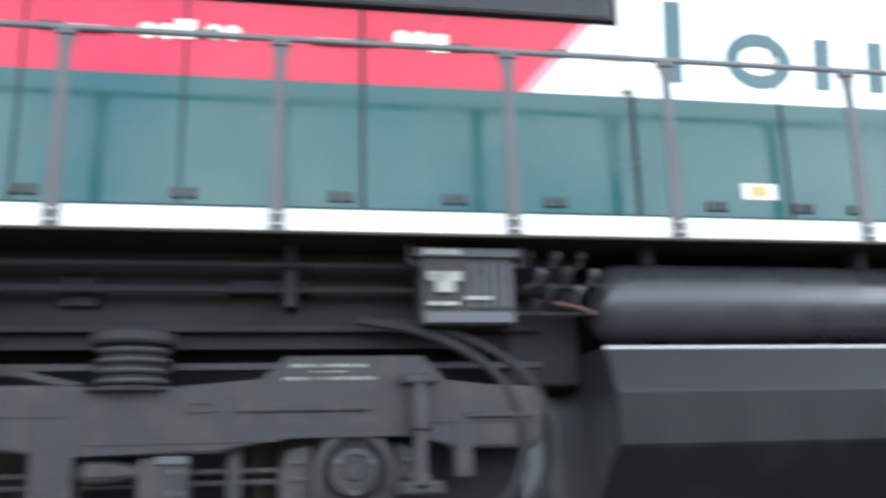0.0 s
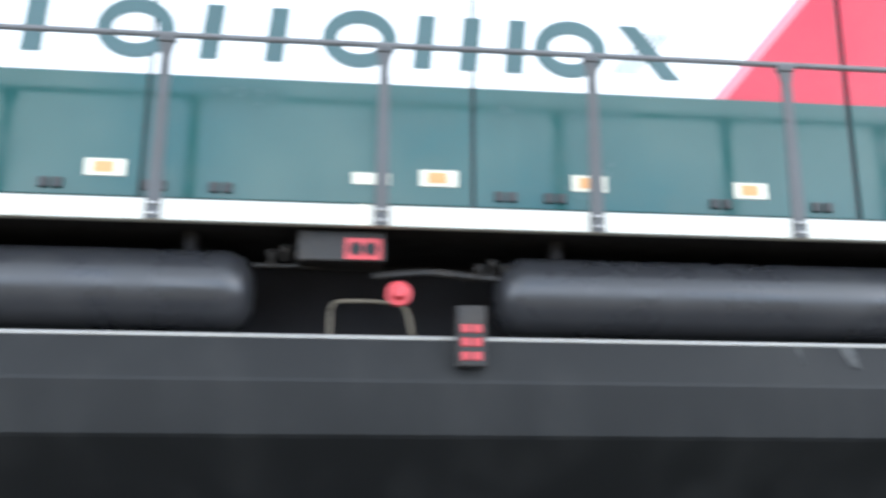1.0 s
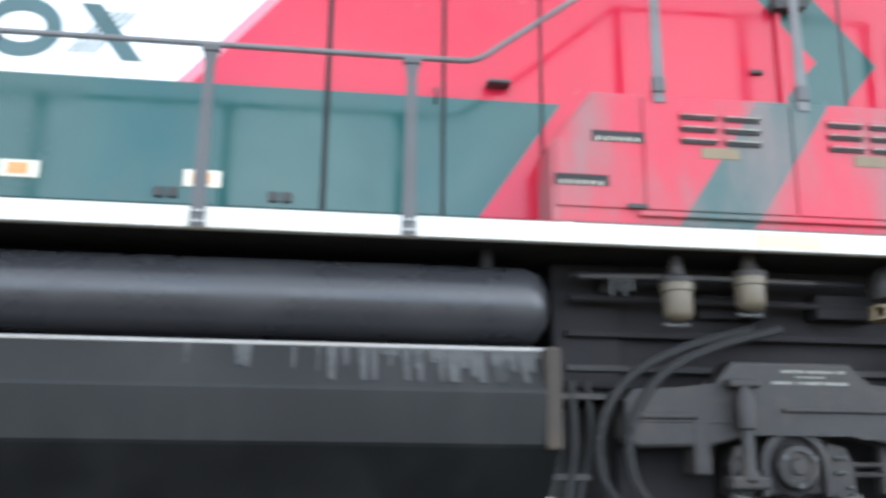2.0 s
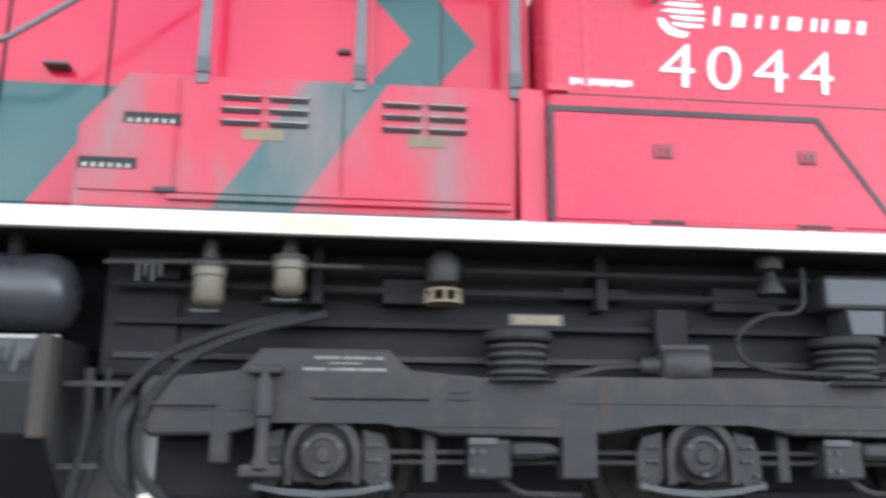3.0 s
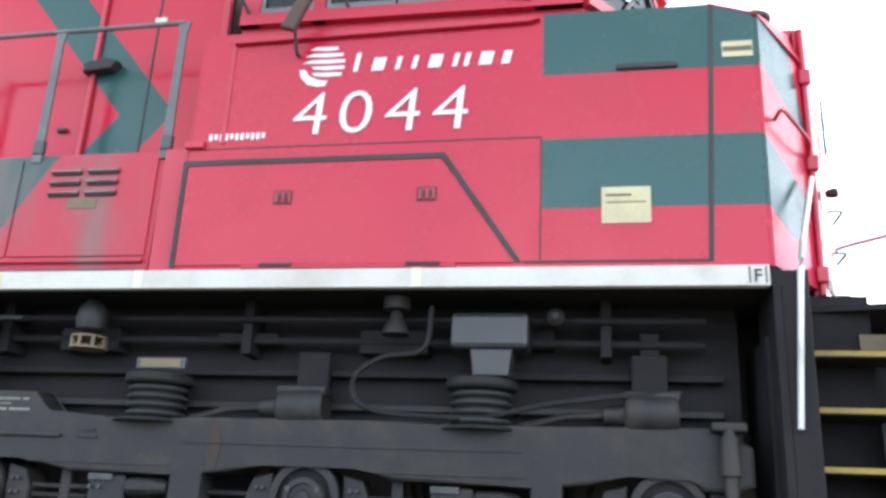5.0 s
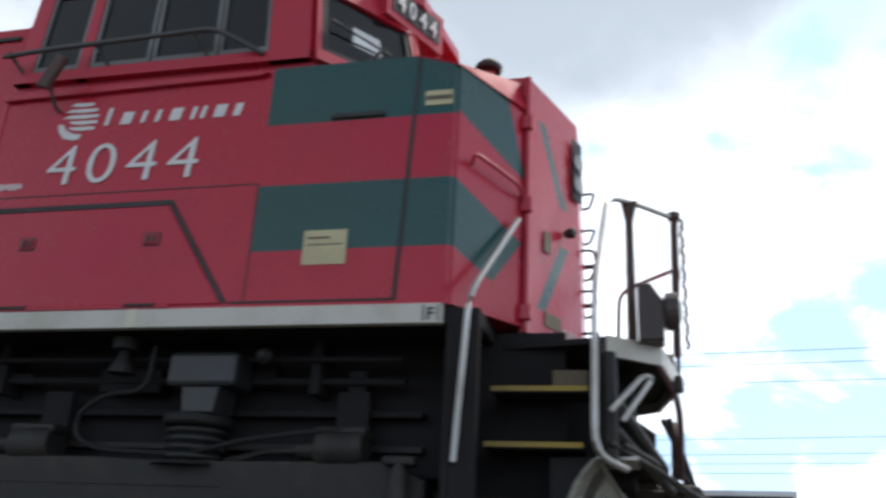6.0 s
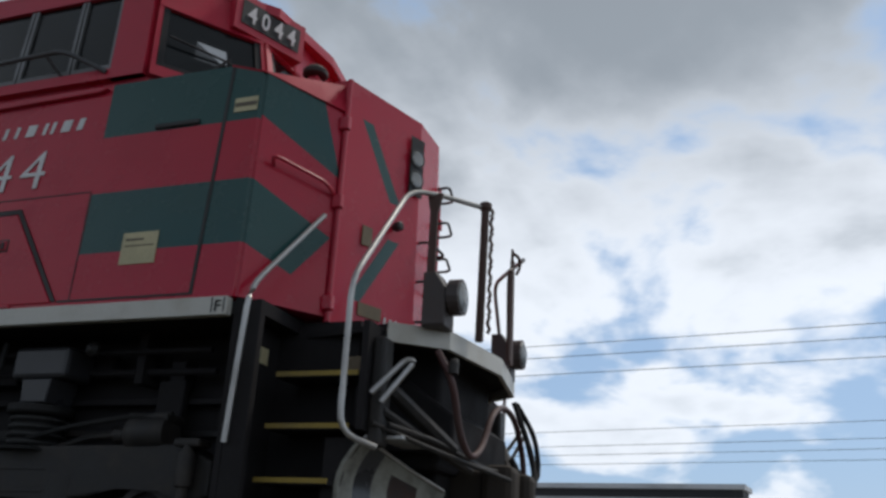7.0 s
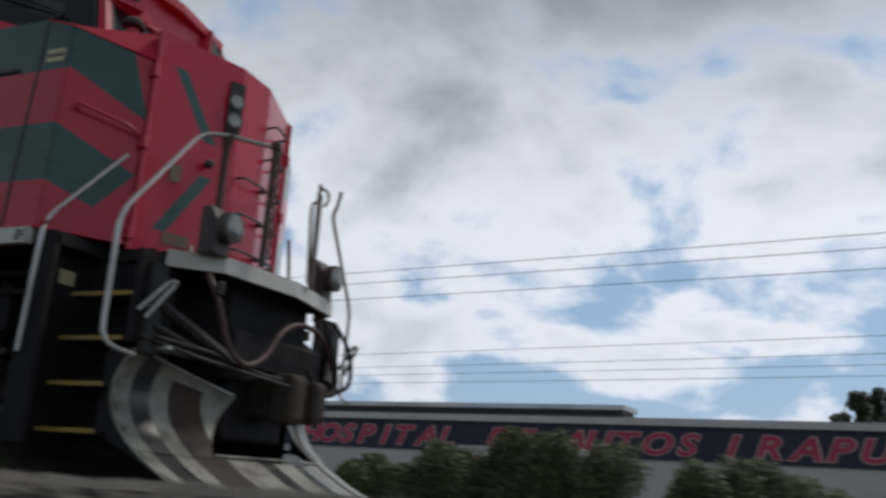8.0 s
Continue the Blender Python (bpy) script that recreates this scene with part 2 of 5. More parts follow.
def add_box(bm, x0, x1, y0, y1, z0, z1, bevel=0.0):
    made = bmesh.ops.create_cube(bm, size=1)["verts"]
    for v in made:
        v.co = Vector(((x0 + x1) / 2 + v.co.x * (x1 - x0), (y0 + y1) / 2 + v.co.y * (y1 - y0), (z0 + z1) / 2 + v.co.z * (z1 - z0)))
    if bevel:
        edges = list({e for v in made for e in v.link_edges})
        bmesh.ops.bevel(bm, geom=edges, offset=bevel, segments=2, affect="EDGES", profile=0.5)
    return bm


def boxed(x0, x1, y0, y1, z0, z1, bevel=0.0):
    return add_box(bmesh.new(), x0, x1, y0, y1, z0, z1, bevel)


def add_prism(bm, pts, y0, y1, bevel=0.0):
    """A polygon of x, z points, pushed through from y0 to y1."""
    a = [bm.verts.new((x, y0, z)) for x, z in pts]
    b = [bm.verts.new((x, y1, z)) for x, z in pts]
    n = len(pts)
    faces = [bm.faces.new(a), bm.faces.new(b[::-1])]
    faces += [bm.faces.new((a[i], b[i], b[(i + 1) % n], a[(i + 1) % n])) for i in range(n)]
    if bevel:
        rim = [e for f in faces[:2] for e in f.edges]
        bmesh.ops.bevel(bm, geom=rim, offset=bevel, segments=2, affect="EDGES", profile=0.5)
    return bm


def prism(pts, y0, y1, bevel=0.0):
    return add_prism(bmesh.new(), pts, y0, y1, bevel)


def add_plan(bm, pts, z0, z1):
    """A polygon of x, y points, pushed up from z0 to z1."""
    a = [bm.verts.new((x, y, z0)) for x, y in pts]
    b = [bm.verts.new((x, y, z1)) for x, y in pts]
    n = len(pts)
    bm.faces.new(a[::-1]), bm.faces.new(b)
    for i in range(n):
        bm.faces.new((a[i], a[(i + 1) % n], b[(i + 1) % n], b[i]))
    return bm


def add_sheet(bm, quad, thick):
    """A flat polygon of 3D points, given a thickness along its normal."""
    pts = [Vector(p) for p in quad]
    nrm = (pts[1] - pts[0]).cross(pts[2] - pts[0]).normalized() * thick
    a = [bm.verts.new(p) for p in pts]
    b = [bm.verts.new(p + nrm) for p in pts]
    n = len(pts)
    bm.faces.new(a[::-1]), bm.faces.new(b)
    for i in range(n):
        bm.faces.new((a[i], a[(i + 1) % n], b[(i + 1) % n], b[i]))
    return bm


def rounded(points, soft=0.06, steps=4):
    """A line of points with its corners rounded off."""
    pts = [Vector(p) for p in points]
    out = [pts[0]]
    for a, b, c in zip(pts, pts[1:], pts[2:]):
        p = b + (a - b).normalized() * min(soft, (a - b).length * 0.45)
        q = b + (c - b).normalized() * min(soft, (c - b).length * 0.45)
        for i in range(steps + 1):
            s = i / steps
            out.append(p * (1 - s) ** 2 + b * 2 * s * (1 - s) + q * s * s)
    out.append(pts[-1])
    return out


def add_tube(bm, points, r, sides=8, soft=0.06):
    pts = rounded(points, soft) if len(points) > 2 else [Vector(p) for p in points]
    rings, ref = [], Vector((0.13, 0.21, 0.97))
    for i, p in enumerate(pts):
        d = (pts[min(i + 1, len(pts) - 1)] - pts[max(i - 1, 0)]).normalized()
        u = d.cross(ref)
        if u.length < 0.05:
            u = d.cross(Vector((1, 0, 0)))
        u.normalize()
        w = d.cross(u)
        rings.append([bm.verts.new(p + (u * math.cos(k * math.tau / sides) + w * math.sin(k * math.tau / sides)) * r) for k in range(sides)])
    for a, b in zip(rings, rings[1:]):
        for k in range(sides):
            bm.faces.new((a[k], a[(k + 1) % sides], b[(k + 1) % sides], b[k]))
    bm.faces.new(rings[0][::-1]), bm.faces.new(rings[-1])
    return bm


def tube(points, r, sides=8, soft=0.06):
    return add_tube(bmesh.new(), points, r, sides, soft)


def add_turned(bm, profile, origin, axis, sides=20):
    """A turned body: (radius, distance) pairs along an axis from origin."""
    o, d = Vector(origin), Vector(axis).normalized()
    u = d.orthogonal().normalized()
    w = d.cross(u)
    rings = []
    for r, s in profile:
        rings.append([bm.verts.new(o + d * s + (u * math.cos(k * math.tau / sides) + w * math.sin(k * math.tau / sides)) * max(r, 0.001)) for k in range(sides)])
    for a, b in zip(rings, rings[1:]):
        for k in range(sides):
            bm.faces.new((a[k], a[(k + 1) % sides], b[(k + 1) % sides], b[k]))
    bm.faces.new(rings[0][::-1]), bm.faces.new(rings[-1])
    return bm


def turned(profile, origin, axis, sides=20):
    return add_turned(bmesh.new(), profile, origin, axis, sides)


def lettering(name, words, size, mat, parent, m, label="", spacing=1.0, shear=0.0, thick=0.004, narrow=1.0, heavy=0.0, centre=False):
    """Writing in the built-in font, as a thin mesh; m takes it from the page to its place."""
    curve = bpy.data.curves.new(name, "FONT")
    curve.body, curve.size, curve.extrude = words, size, thick
    curve.space_character, curve.shear = spacing, shear
    curve.resolution_u = 4
    curve.offset = heavy
    ob = new(name, curve)
    me = bpy.data.meshes.new_from_object(ob.evaluated_get(bpy.context.evaluated_depsgraph_get()))
    bpy.data.objects.remove(ob)
    if centre:
        xs = [v.co.x for v in me.vertices]
        me.transform(Matrix.Translation((-(min(xs) + max(xs)) / 2, 0, 0)))
    me.transform(m @ Matrix.Diagonal((narrow, 1, 1, 1)))
    me.materials.clear()
    me.materials.append(M[mat])
    done = new(name, me)
    done.parent = parent
    return tagged(done, label=label)


def numerals(name, words, x, step, size, mat, parent, m, label="", **more):
    """Writing set one character at a time, each a part of its own, step metres apart."""
    for i, c in enumerate(words):
        if c != " ":
            lettering(name, c, size, mat, parent, m @ Matrix.Translation((x + (i + 0.5) * step, 0, 0)), label, centre=True, **more)


def root(name, label, category, group="", place=None):
    e = new(name)
    if place is not None:
        e.matrix_basis = place
    return tagged(e, label=label, category=category, group=group)


# ---- ground and track ----
def ground_height(y):
    """Road level, a bank up to the gravel beside the track, the track bed, and a shallow fall beyond."""
    rows = ((-400, -0.95), (-4.9, -0.95), (-3.9, -0.1), (-3.3, 0.23), (-2.7, 0.22), (-2.1, -0.08), (-1.5, -0.17), (1.5, -0.17), (2.3, -0.15), (3.2, -0.35), (9, -0.5), (30, -0.6), (400, -0.6))
    for (a, p), (b, q) in zip(rows, rows[1:]):
        if a <= y <= b:
            return p + (q - p) * (y - a) / (b - a)
    return rows[-1][1]


def build_ground():
    bm = bmesh.new()
    xs = [-3000, -800, -200, -60] + [-30 + i * 1.0 for i in range(121)] + [130, 300, 900, 3000]
    ys = [-3000, -400, -60, -15, -7] + [-5.5 + i * 0.22 for i in range(32)] + [2, 2.6, 3.2, 4, 5, 6.5, 9, 14, 22, 40, 70, 130, 400, 3000]
    grid = []
    for x in xs:
        row = []
        for y in ys:
            z = ground_height(max(-400, min(400, y)))
            if abs(y) < 9:
                z += noise.noise((x * 0.9, y * 1.7, 0)) * 0.035
            row.append(bm.verts.new((x, y, z)))
        grid.append(row)
    for a, b in zip(grid, grid[1:]):
        for j in range(len(ys) - 1):
            bm.faces.new((a[j], b[j], b[j + 1], a[j + 1]))
    g = part("ground", bm, "earth", None, "", True)
    tagged(g, "bare brown earth with thin dry grass along a railway", "ground", kind="structure")


def build_stones():
    """Broken stone on the bank and between the rails."""
    rnd = random.Random(4)
    verts, faces = [], []

    def stone(x, y, z, r):
        k = len(verts)
        base = [(1, 0, 0), (0, 1, 0), (-1, 0, 0), (0, -1, 0), (0, 0, 0.8), (0, 0, -0.8)]
        turn = rnd.random() * 6.28
        c, s = math.cos(turn), math.sin(turn)
        for px, py, pz in base:
            j = r * (0.7 + rnd.random() * 0.6)
            verts.append((x + (px * c - py * s) * j, y + (px * s + py * c) * j, z + pz * j + r * 0.2))
        for q in ((0, 1, 4), (1, 2, 4), (2, 3, 4), (3, 0, 4), (1, 0, 5), (2, 1, 5), (3, 2, 5), (0, 3, 5)):
            faces.append(tuple(k + i for i in q))

    for _ in range(15000):
        x, y = rnd.uniform(55, 68), rnd.uniform(-3.9, -1.5)
        stone(x, y, ground_height(y), rnd.uniform(0.012, 0.045))
    for _ in range(14000):
        x, y = rnd.uniform(-22, 72), rnd.choice((-1, 1)) * rnd.uniform(0.2, 2.4)
        stone(x, y, ground_height(y) + 0.01, rnd.uniform(0.025, 0.05))
    for _ in range(16000):
        x, y = rnd.uniform(-22, 55), rnd.uniform(-3.9, -1.9)
        stone(x, y, ground_height(y), rnd.uniform(0.02, 0.05))
    me = bpy.data.meshes.new("ballast")
    me.from_pydata(verts, [], faces)
    me.materials.append(M["stone"])
    tagged(new("ballast", me), "loose grey-brown broken stone ballast", "ballast", kind="stuff")


def build_track():
    profile = ((-0.07, -0.17), (0.07, -0.17), (0.07, -0.155), (0.012, -0.13), (0.012, -0.05), (0.036, -0.035), (0.036, -0.004), (0.028, 0.0), (-0.028, 0.0), (-0.036, -0.004), (-0.036, -0.035), (-0.012, -0.05), (-0.012, -0.13), (-0.07, -0.155))
    for side in (-1, 1):
        bm = bmesh.new()
        a = [bm.verts.new((-120, side * 0.7525 + y, z)) for y, z in profile]
        b = [bm.verts.new((220, side * 0.7525 + y, z)) for y, z in profile]
        n = len(profile)
        bm.faces.new(a), bm.faces.new(b[::-1])
        for i in range(n):
            bm.faces.new((a[i], b[i], b[(i + 1) % n], a[(i + 1) % n]))
        tagged(part("rail", bm, "rust"), "long rusty brown steel rail on timber sleepers", "rail", "pair of rails")
    bm = boxed(-0.11, 0.11, -1.28, 1.28, -0.33, -0.171, 0.012)
    first = part("sleeper", bm, "timber")
    tagged(first, "weathered dark timber sleeper bedded in stone ballast", "sleeper", "sleepers under the track")
    first.matrix_basis = pose(-22, 0, 0)
    for i in range(1, 158):
        copy_thing(first, pose(-22 + i * 0.6, 0, 0))


# ---- the locomotive ----
LOCO = root("locomotive", "red, green and white diesel freight locomotive with dusty dark running gear", "locomotive")
SILL = -1.56
HOOD = -1.15
SEAMS = (-18.3, -17.2, -16.05, -15.2, -14.22, -12.59, -11.61, -9.73, -7.35, -6.65, -6.05)


def both(y0, y1):
    """The same span of depth on the near and on the far side."""
    return ((y0, y1), (-y1, -y0))


def build_frame():
    deck = boxed(-19.0, 0.2, -1.5, 1.5, 1.73, 1.815)
    part("deck_plate", deck, "black", LOCO)
    for y0, y1 in both(SILL, -1.5):
        sill = part("side_sill", boxed(-19.0, 0.0, y0, y1, 1.715, 1.83, 0.006), "white", LOCO, "white side sill with worn, dirty paint")
    bm = boxed(-18.5, 1.0, -0.55, 0.55, 0.95, 1.73, 0.03)
    part("centre_sill", bm, "black", LOCO)
    for y0, y1 in both(-0.98, -0.92):
        part("underframe_web", boxed(-18.3, -13.1, y0, y1, 1.2, 1.73), "black", LOCO)
        part("underframe_web", boxed(-5.95, -0.1, y0, y1, 0.95, 1.73), "black", LOCO)
        for x in (-17.6, -16.2, -14.6, -4.75, -3.05, -0.85):
            w0, w1 = (y0 - 0.2, y0) if y0 < 0 else (y1, y1 + 0.2)
            part("web_rib", boxed(x - 0.03, x + 0.03, w0, w1, 1.4, 1.73), "black", LOCO)
    rnd = random.Random(21)
    for x0, x1 in ((-18.2, -13.2), (-5.9, -0.2)):
        for z, d in ((1.30, 0.09), (1.10, 0.06)):
            part("web_flange", boxed(x0, x1, -0.98 - d, -0.979, z - 0.02, z + 0.02, 0.006), "truck" if z < 1.2 else "black", LOCO)
        x = x0 + 0.2
        while x < x1 - 0.3:
            w = rnd.uniform(0.1, 0.5)
            z = rnd.uniform(1.38, 1.55)
            part("conduit_box", boxed(x, x + w, -1.0 - rnd.uniform(0.04, 0.14), -0.979, z, z + rnd.uniform(0.05, 0.16), 0.01), "black", LOCO)
            x += w + rnd.uniform(0.3, 0.8)
    # pipes that run along under the sill
    for i, (z, y, r) in enumerate(((1.62, -1.2, 0.02), (1.50, -1.12, 0.024))):
        part("brake_pipe", tube([(-5.9, y, z), (-0.3, y, z - 0.02)], r), "black", LOCO)
        part("brake_pipe", tube([(-18.0, y, z), (-13.2, y, z)], r), "black", LOCO)
    lettering("sill_letter", "F", 0.10, "ink", LOCO, Matrix.Translation((-0.085, SILL - 0.004, 1.735)) @ pose(0, 0, 0, 90))
    for x in (-0.105, -0.022):
        part("sill_letter_edge", boxed(x, x + 0.007, SILL - 0.004, SILL, 1.73, 1.82), "ink", LOCO)
    part("sill_label", boxed(-4.95, -4.55, SILL - 0.004, SILL, 1.735, 1.815), "cream", LOCO, "faded yellow notice on the sill")
    for x in (-6.02, -3.62, -1.9, -10.36):
        part("sill_joint", boxed(x - 0.03, x + 0.03, SILL - 0.006, SILL, 1.716, 1.829), "pale", LOCO)


def build_hood():
    part("hood_core", boxed(-18.3, -3.46, HOOD + 0.016, -HOOD - 0.016, 1.815, 4.27, 0.02), "gasket", LOCO)
    for a, b in zip(SEAMS, SEAMS[1:]):
        for y0, y1 in both(HOOD, HOOD + 0.014):
            wide = 0.016 if {a, b} & {-12.59, -7.35} else 0.007
            door = part("hood_door", boxed(a + wide, b - wide, y0, y1, 1.955, 3.17 if b < -12.5 else 3.62, 0.004), "hood", LOCO)
            if y0 < 0:
                for x in (-17.9, -16.7, -15.982, -15.174, -14.336, -13.694, -13.103, -12.1, -11.536, -11.169, -9.532, -9.239, -8.229, -7.591):
                    if a < x < b:
                        for dx in (-0.065, 0.01):
                            part("latch", boxed(x + dx, x + dx + 0.055, HOOD - 0.02, HOOD - 0.001, 1.99, 2.05, 0.006), "ink", door)
    for y0, y1 in both(HOOD, HOOD + 0.014):
        part("hood_panel", boxed(-6.04, -3.47, y0, y1, 1.83, 4.29, 0.004), "hood", LOCO)
        part("hood_upper_panel", boxed(-12.58, -6.055, y0, y1, 3.63, 4.29, 0.004), "hood", LOCO)
        part("hood_foot", boxed(-18.3, -6.05, y0 + 0.003, y1 - 0.003, 1.816, 1.95), "hood", LOCO)
    # radiator grille along the top of the rear hood
    grille = part("radiator_grille", boxed(-18.3, -12.66, HOOD - 0.03, HOOD + 0.01, 3.19, 4.25), "gasket", LOCO, "black radiator grille of thin bars")
    bm = bmesh.new()
    for i in range(95):
        x = -18.2 + i * 0.058
        add_box(bm, x, x + 0.018, HOOD - 0.05, HOOD - 0.029, 3.2, 4.24)
    part("grille_bar", bm, "dark_rail", grille)
    part("grille_trim", boxed(-12.65, -12.595, HOOD - 0.04, HOOD + 0.01, 2.72, 4.0, 0.006), "white", LOCO)
    roof = bmesh.new()
    add_box(roof, -18.3, -3.46, -1.12, 1.12, 4.27, 4.33, 0.02)
    add_box(roof, -17.8, -13.2, -1.3, 1.3, 4.33, 4.6, 0.04)
    add_box(roof, -10.5, -7.0, -0.6, 0.6, 4.33, 4.5, 0.04)
    part("hood_roof", roof, "red", LOCO)
    # orange and pale notices
    for x, z, w, h in ((-11.815, 2.12, 0.225, 0.10), (-9.928, 2.12, 0.225, 0.10), (-9.03, 2.12, 0.215, 0.10), (-8.033, 2.11, 0.21, 0.10)):
        plate = part("warning_label", boxed(x - w / 2, x + w / 2, HOOD - 0.006, HOOD - 0.001, z - h / 2, z + h / 2), "pale", LOCO, "pale notice with an orange block")
        part("label_block", boxed(x - w * 0.28, x + w * 0.22, HOOD - 0.009, HOOD - 0.006, z - h * 0.3, z + h * 0.34), "orange", plate)
    part("notice", boxed(-10.43, -10.21, HOOD - 0.006, HOOD - 0.001, 2.07, 2.14), "pale", LOCO, "small pale green notice")
    for x, z in ((-15.41, 2.96), (-15.05, 2.97), (-13.98, 3.0), (-12.87, 3.02)):
        for dx in (0, 0.1):
            part("round_notice", turned(((0.05, 0), (0.05, 0.006), (0.035, 0.006), (0.035, 0.004)), (x + dx, HOOD - 0.001, z), (0, -1, 0), 18), "pale", LOCO, "round white notice")
    for x in (-15.26, -13.82, -12.78):
        part("notice", boxed(x, x + 0.11, HOOD - 0.006, HOOD - 0.001, 2.92, 3.04), "pale", LOCO)
    for x in (-15.85, -14.5):
        part("door_handle", boxed(x, x + 0.24, HOOD - 0.03, HOOD - 0.001, 2.93, 2.965, 0.008), "pale", LOCO)
    for x in (-15.15, -13.7, -13.1, -15.98, -14.25):
        for dx in (0, 0.07):
            part("hinge", boxed(x + dx, x + dx + 0.05, HOOD - 0.018, HOOD - 0.001, 2.93, 2.985, 0.005), "ink", LOCO)
    # brand lettering stands as plain bars and rings
    y0, y1 = HOOD - 0.006, HOOD - 0.001

    def slab(x0, x1, z0, z1, lean=0.03):
        return add_prism(bmesh.new(), ((x0, z0), (x1, z0), (x1 + lean, z1), (x0 + lean, z1)), y0, y1)

    def ring_shape(cx, cz, rx, rz, t):
        bm = bmesh.new()
        n = 28
        rings = []
        for y in (y0, y1):
            rings.append([bm.verts.new((cx + math.cos(k * math.tau / n) * rx, y, cz + math.sin(k * math.tau / n) * rz)) for k in range(n)])
            rings.append([bm.verts.new((cx + math.cos(k * math.tau / n) * (rx - t), y, cz + math.sin(k * math.tau / n) * (rz - t))) for k in range(n)])
        for k in range(n):
            j = (k + 1) % n
            bm.faces.new((rings[0][k], rings[0][j], rings[1][j], rings[1][k]))
            bm.faces.new((rings[2][k], rings[2][j], rings[3][j], rings[3][k]))
            bm.faces.new((rings[0][k], rings[0][j], rings[2][j], rings[2][k]))
            bm.faces.new((rings[1][k], rings[1][j], rings[3][j], rings[3][k]))
        return bm

    for x0, x1, z1 in ((-12.36, -12.24, 3.36), (-11.35, -11.24, 3.16), (-10.97, -10.86, 3.16), (-10.09, -9.98, 3.16), (-9.81, -9.70, 3.16), (-9.53, -9.42, 3.16)):
        part("brand_bar", slab(x0, x1, 2.81, z1), "lettergreen", LOCO, "plain dark green bar of the brand mark")
    for cx in (-11.72, -10.41, -9.12):
        part("brand_ring", ring_shape(cx, 2.985, 0.225, 0.19, 0.09), "lettergreen", LOCO, "plain dark green ring of the brand mark")
    part("brand_bar", prism(((-8.55, 2.81), (-8.43, 2.81), (-8.69, 3.16), (-8.81, 3.16)), y0, y1), "lettergreen", LOCO)
    for i in range(4):
        o = i * 0.045 - 0.06
        part("brand_stroke", prism(((-8.8 + o, 2.84), (-8.785 + o, 2.84), (-8.56 + o, 3.12), (-8.575 + o, 3.12)), y0 - 0.003, y0 - 0.0005), "lettergreen", LOCO)


def build_handrails():
    posts = (-17.9, -16.8, -15.72, -14.67, -13.463, -12.556, -11.432, -10.266, -9.108, -7.972, -6.88)
    for sgn in (1, -1):
        y = SILL * sgn
        part("handrail", tube([(-18.4, y, 2.745), (-6.52, y, 2.745), (-6.02, y, 3.12), (-5.45, y * 0.95, 3.58), (-3.62, y * 0.95, 3.60)], 0.017, 8, 0.08), "rail_grey", LOCO, "long grey steel handrail")
        for x in posts:
            post = part("handrail_post", add_prism(bmesh.new(), ((x - 0.038, 1.72), (x + 0.038, 1.72), (x + 0.027, 2.62), (x + 0.05, 2.735), (x - 0.05, 2.735), (x - 0.027, 2.62)), y - 0.012 * sgn, y + 0.004 * sgn), "dark_rail", LOCO, "flat grey handrail post bolted to the sill")
            for dx in (-0.016, 0.016):
                for z in (1.745, 1.80):
                    part("bolt", turned(((0.009, 0), (0.009, 0.012), (0.004, 0.014)), (x + dx, y - 0.012 * sgn, z), (0, -sgn, 0), 6), "steel", post)
            part("post_clamp", boxed(x - 0.05, x + 0.05, y - 0.022, y + 0.022, 2.70, 2.735, 0.006), "dark_rail", post)
        for x in (-5.43, -4.54, -3.62):
            part("handrail_post", add_prism(bmesh.new(), ((x - 0.034, 2.6), (x + 0.034, 2.6), (x + 0.026, 3.5), (x + 0.045, 3.6), (x - 0.045, 3.6), (x - 0.026, 3.5)), y * 0.95 - 0.01 * sgn, y * 0.95 + 0.006 * sgn), "rail_grey", LOCO)
            part("post_foot", boxed(x - 0.04, x + 0.04, y * 0.95 - 0.02, y * 0.95 + 0.02, 2.66, 2.76, 0.008), "dark_rail", LOCO)


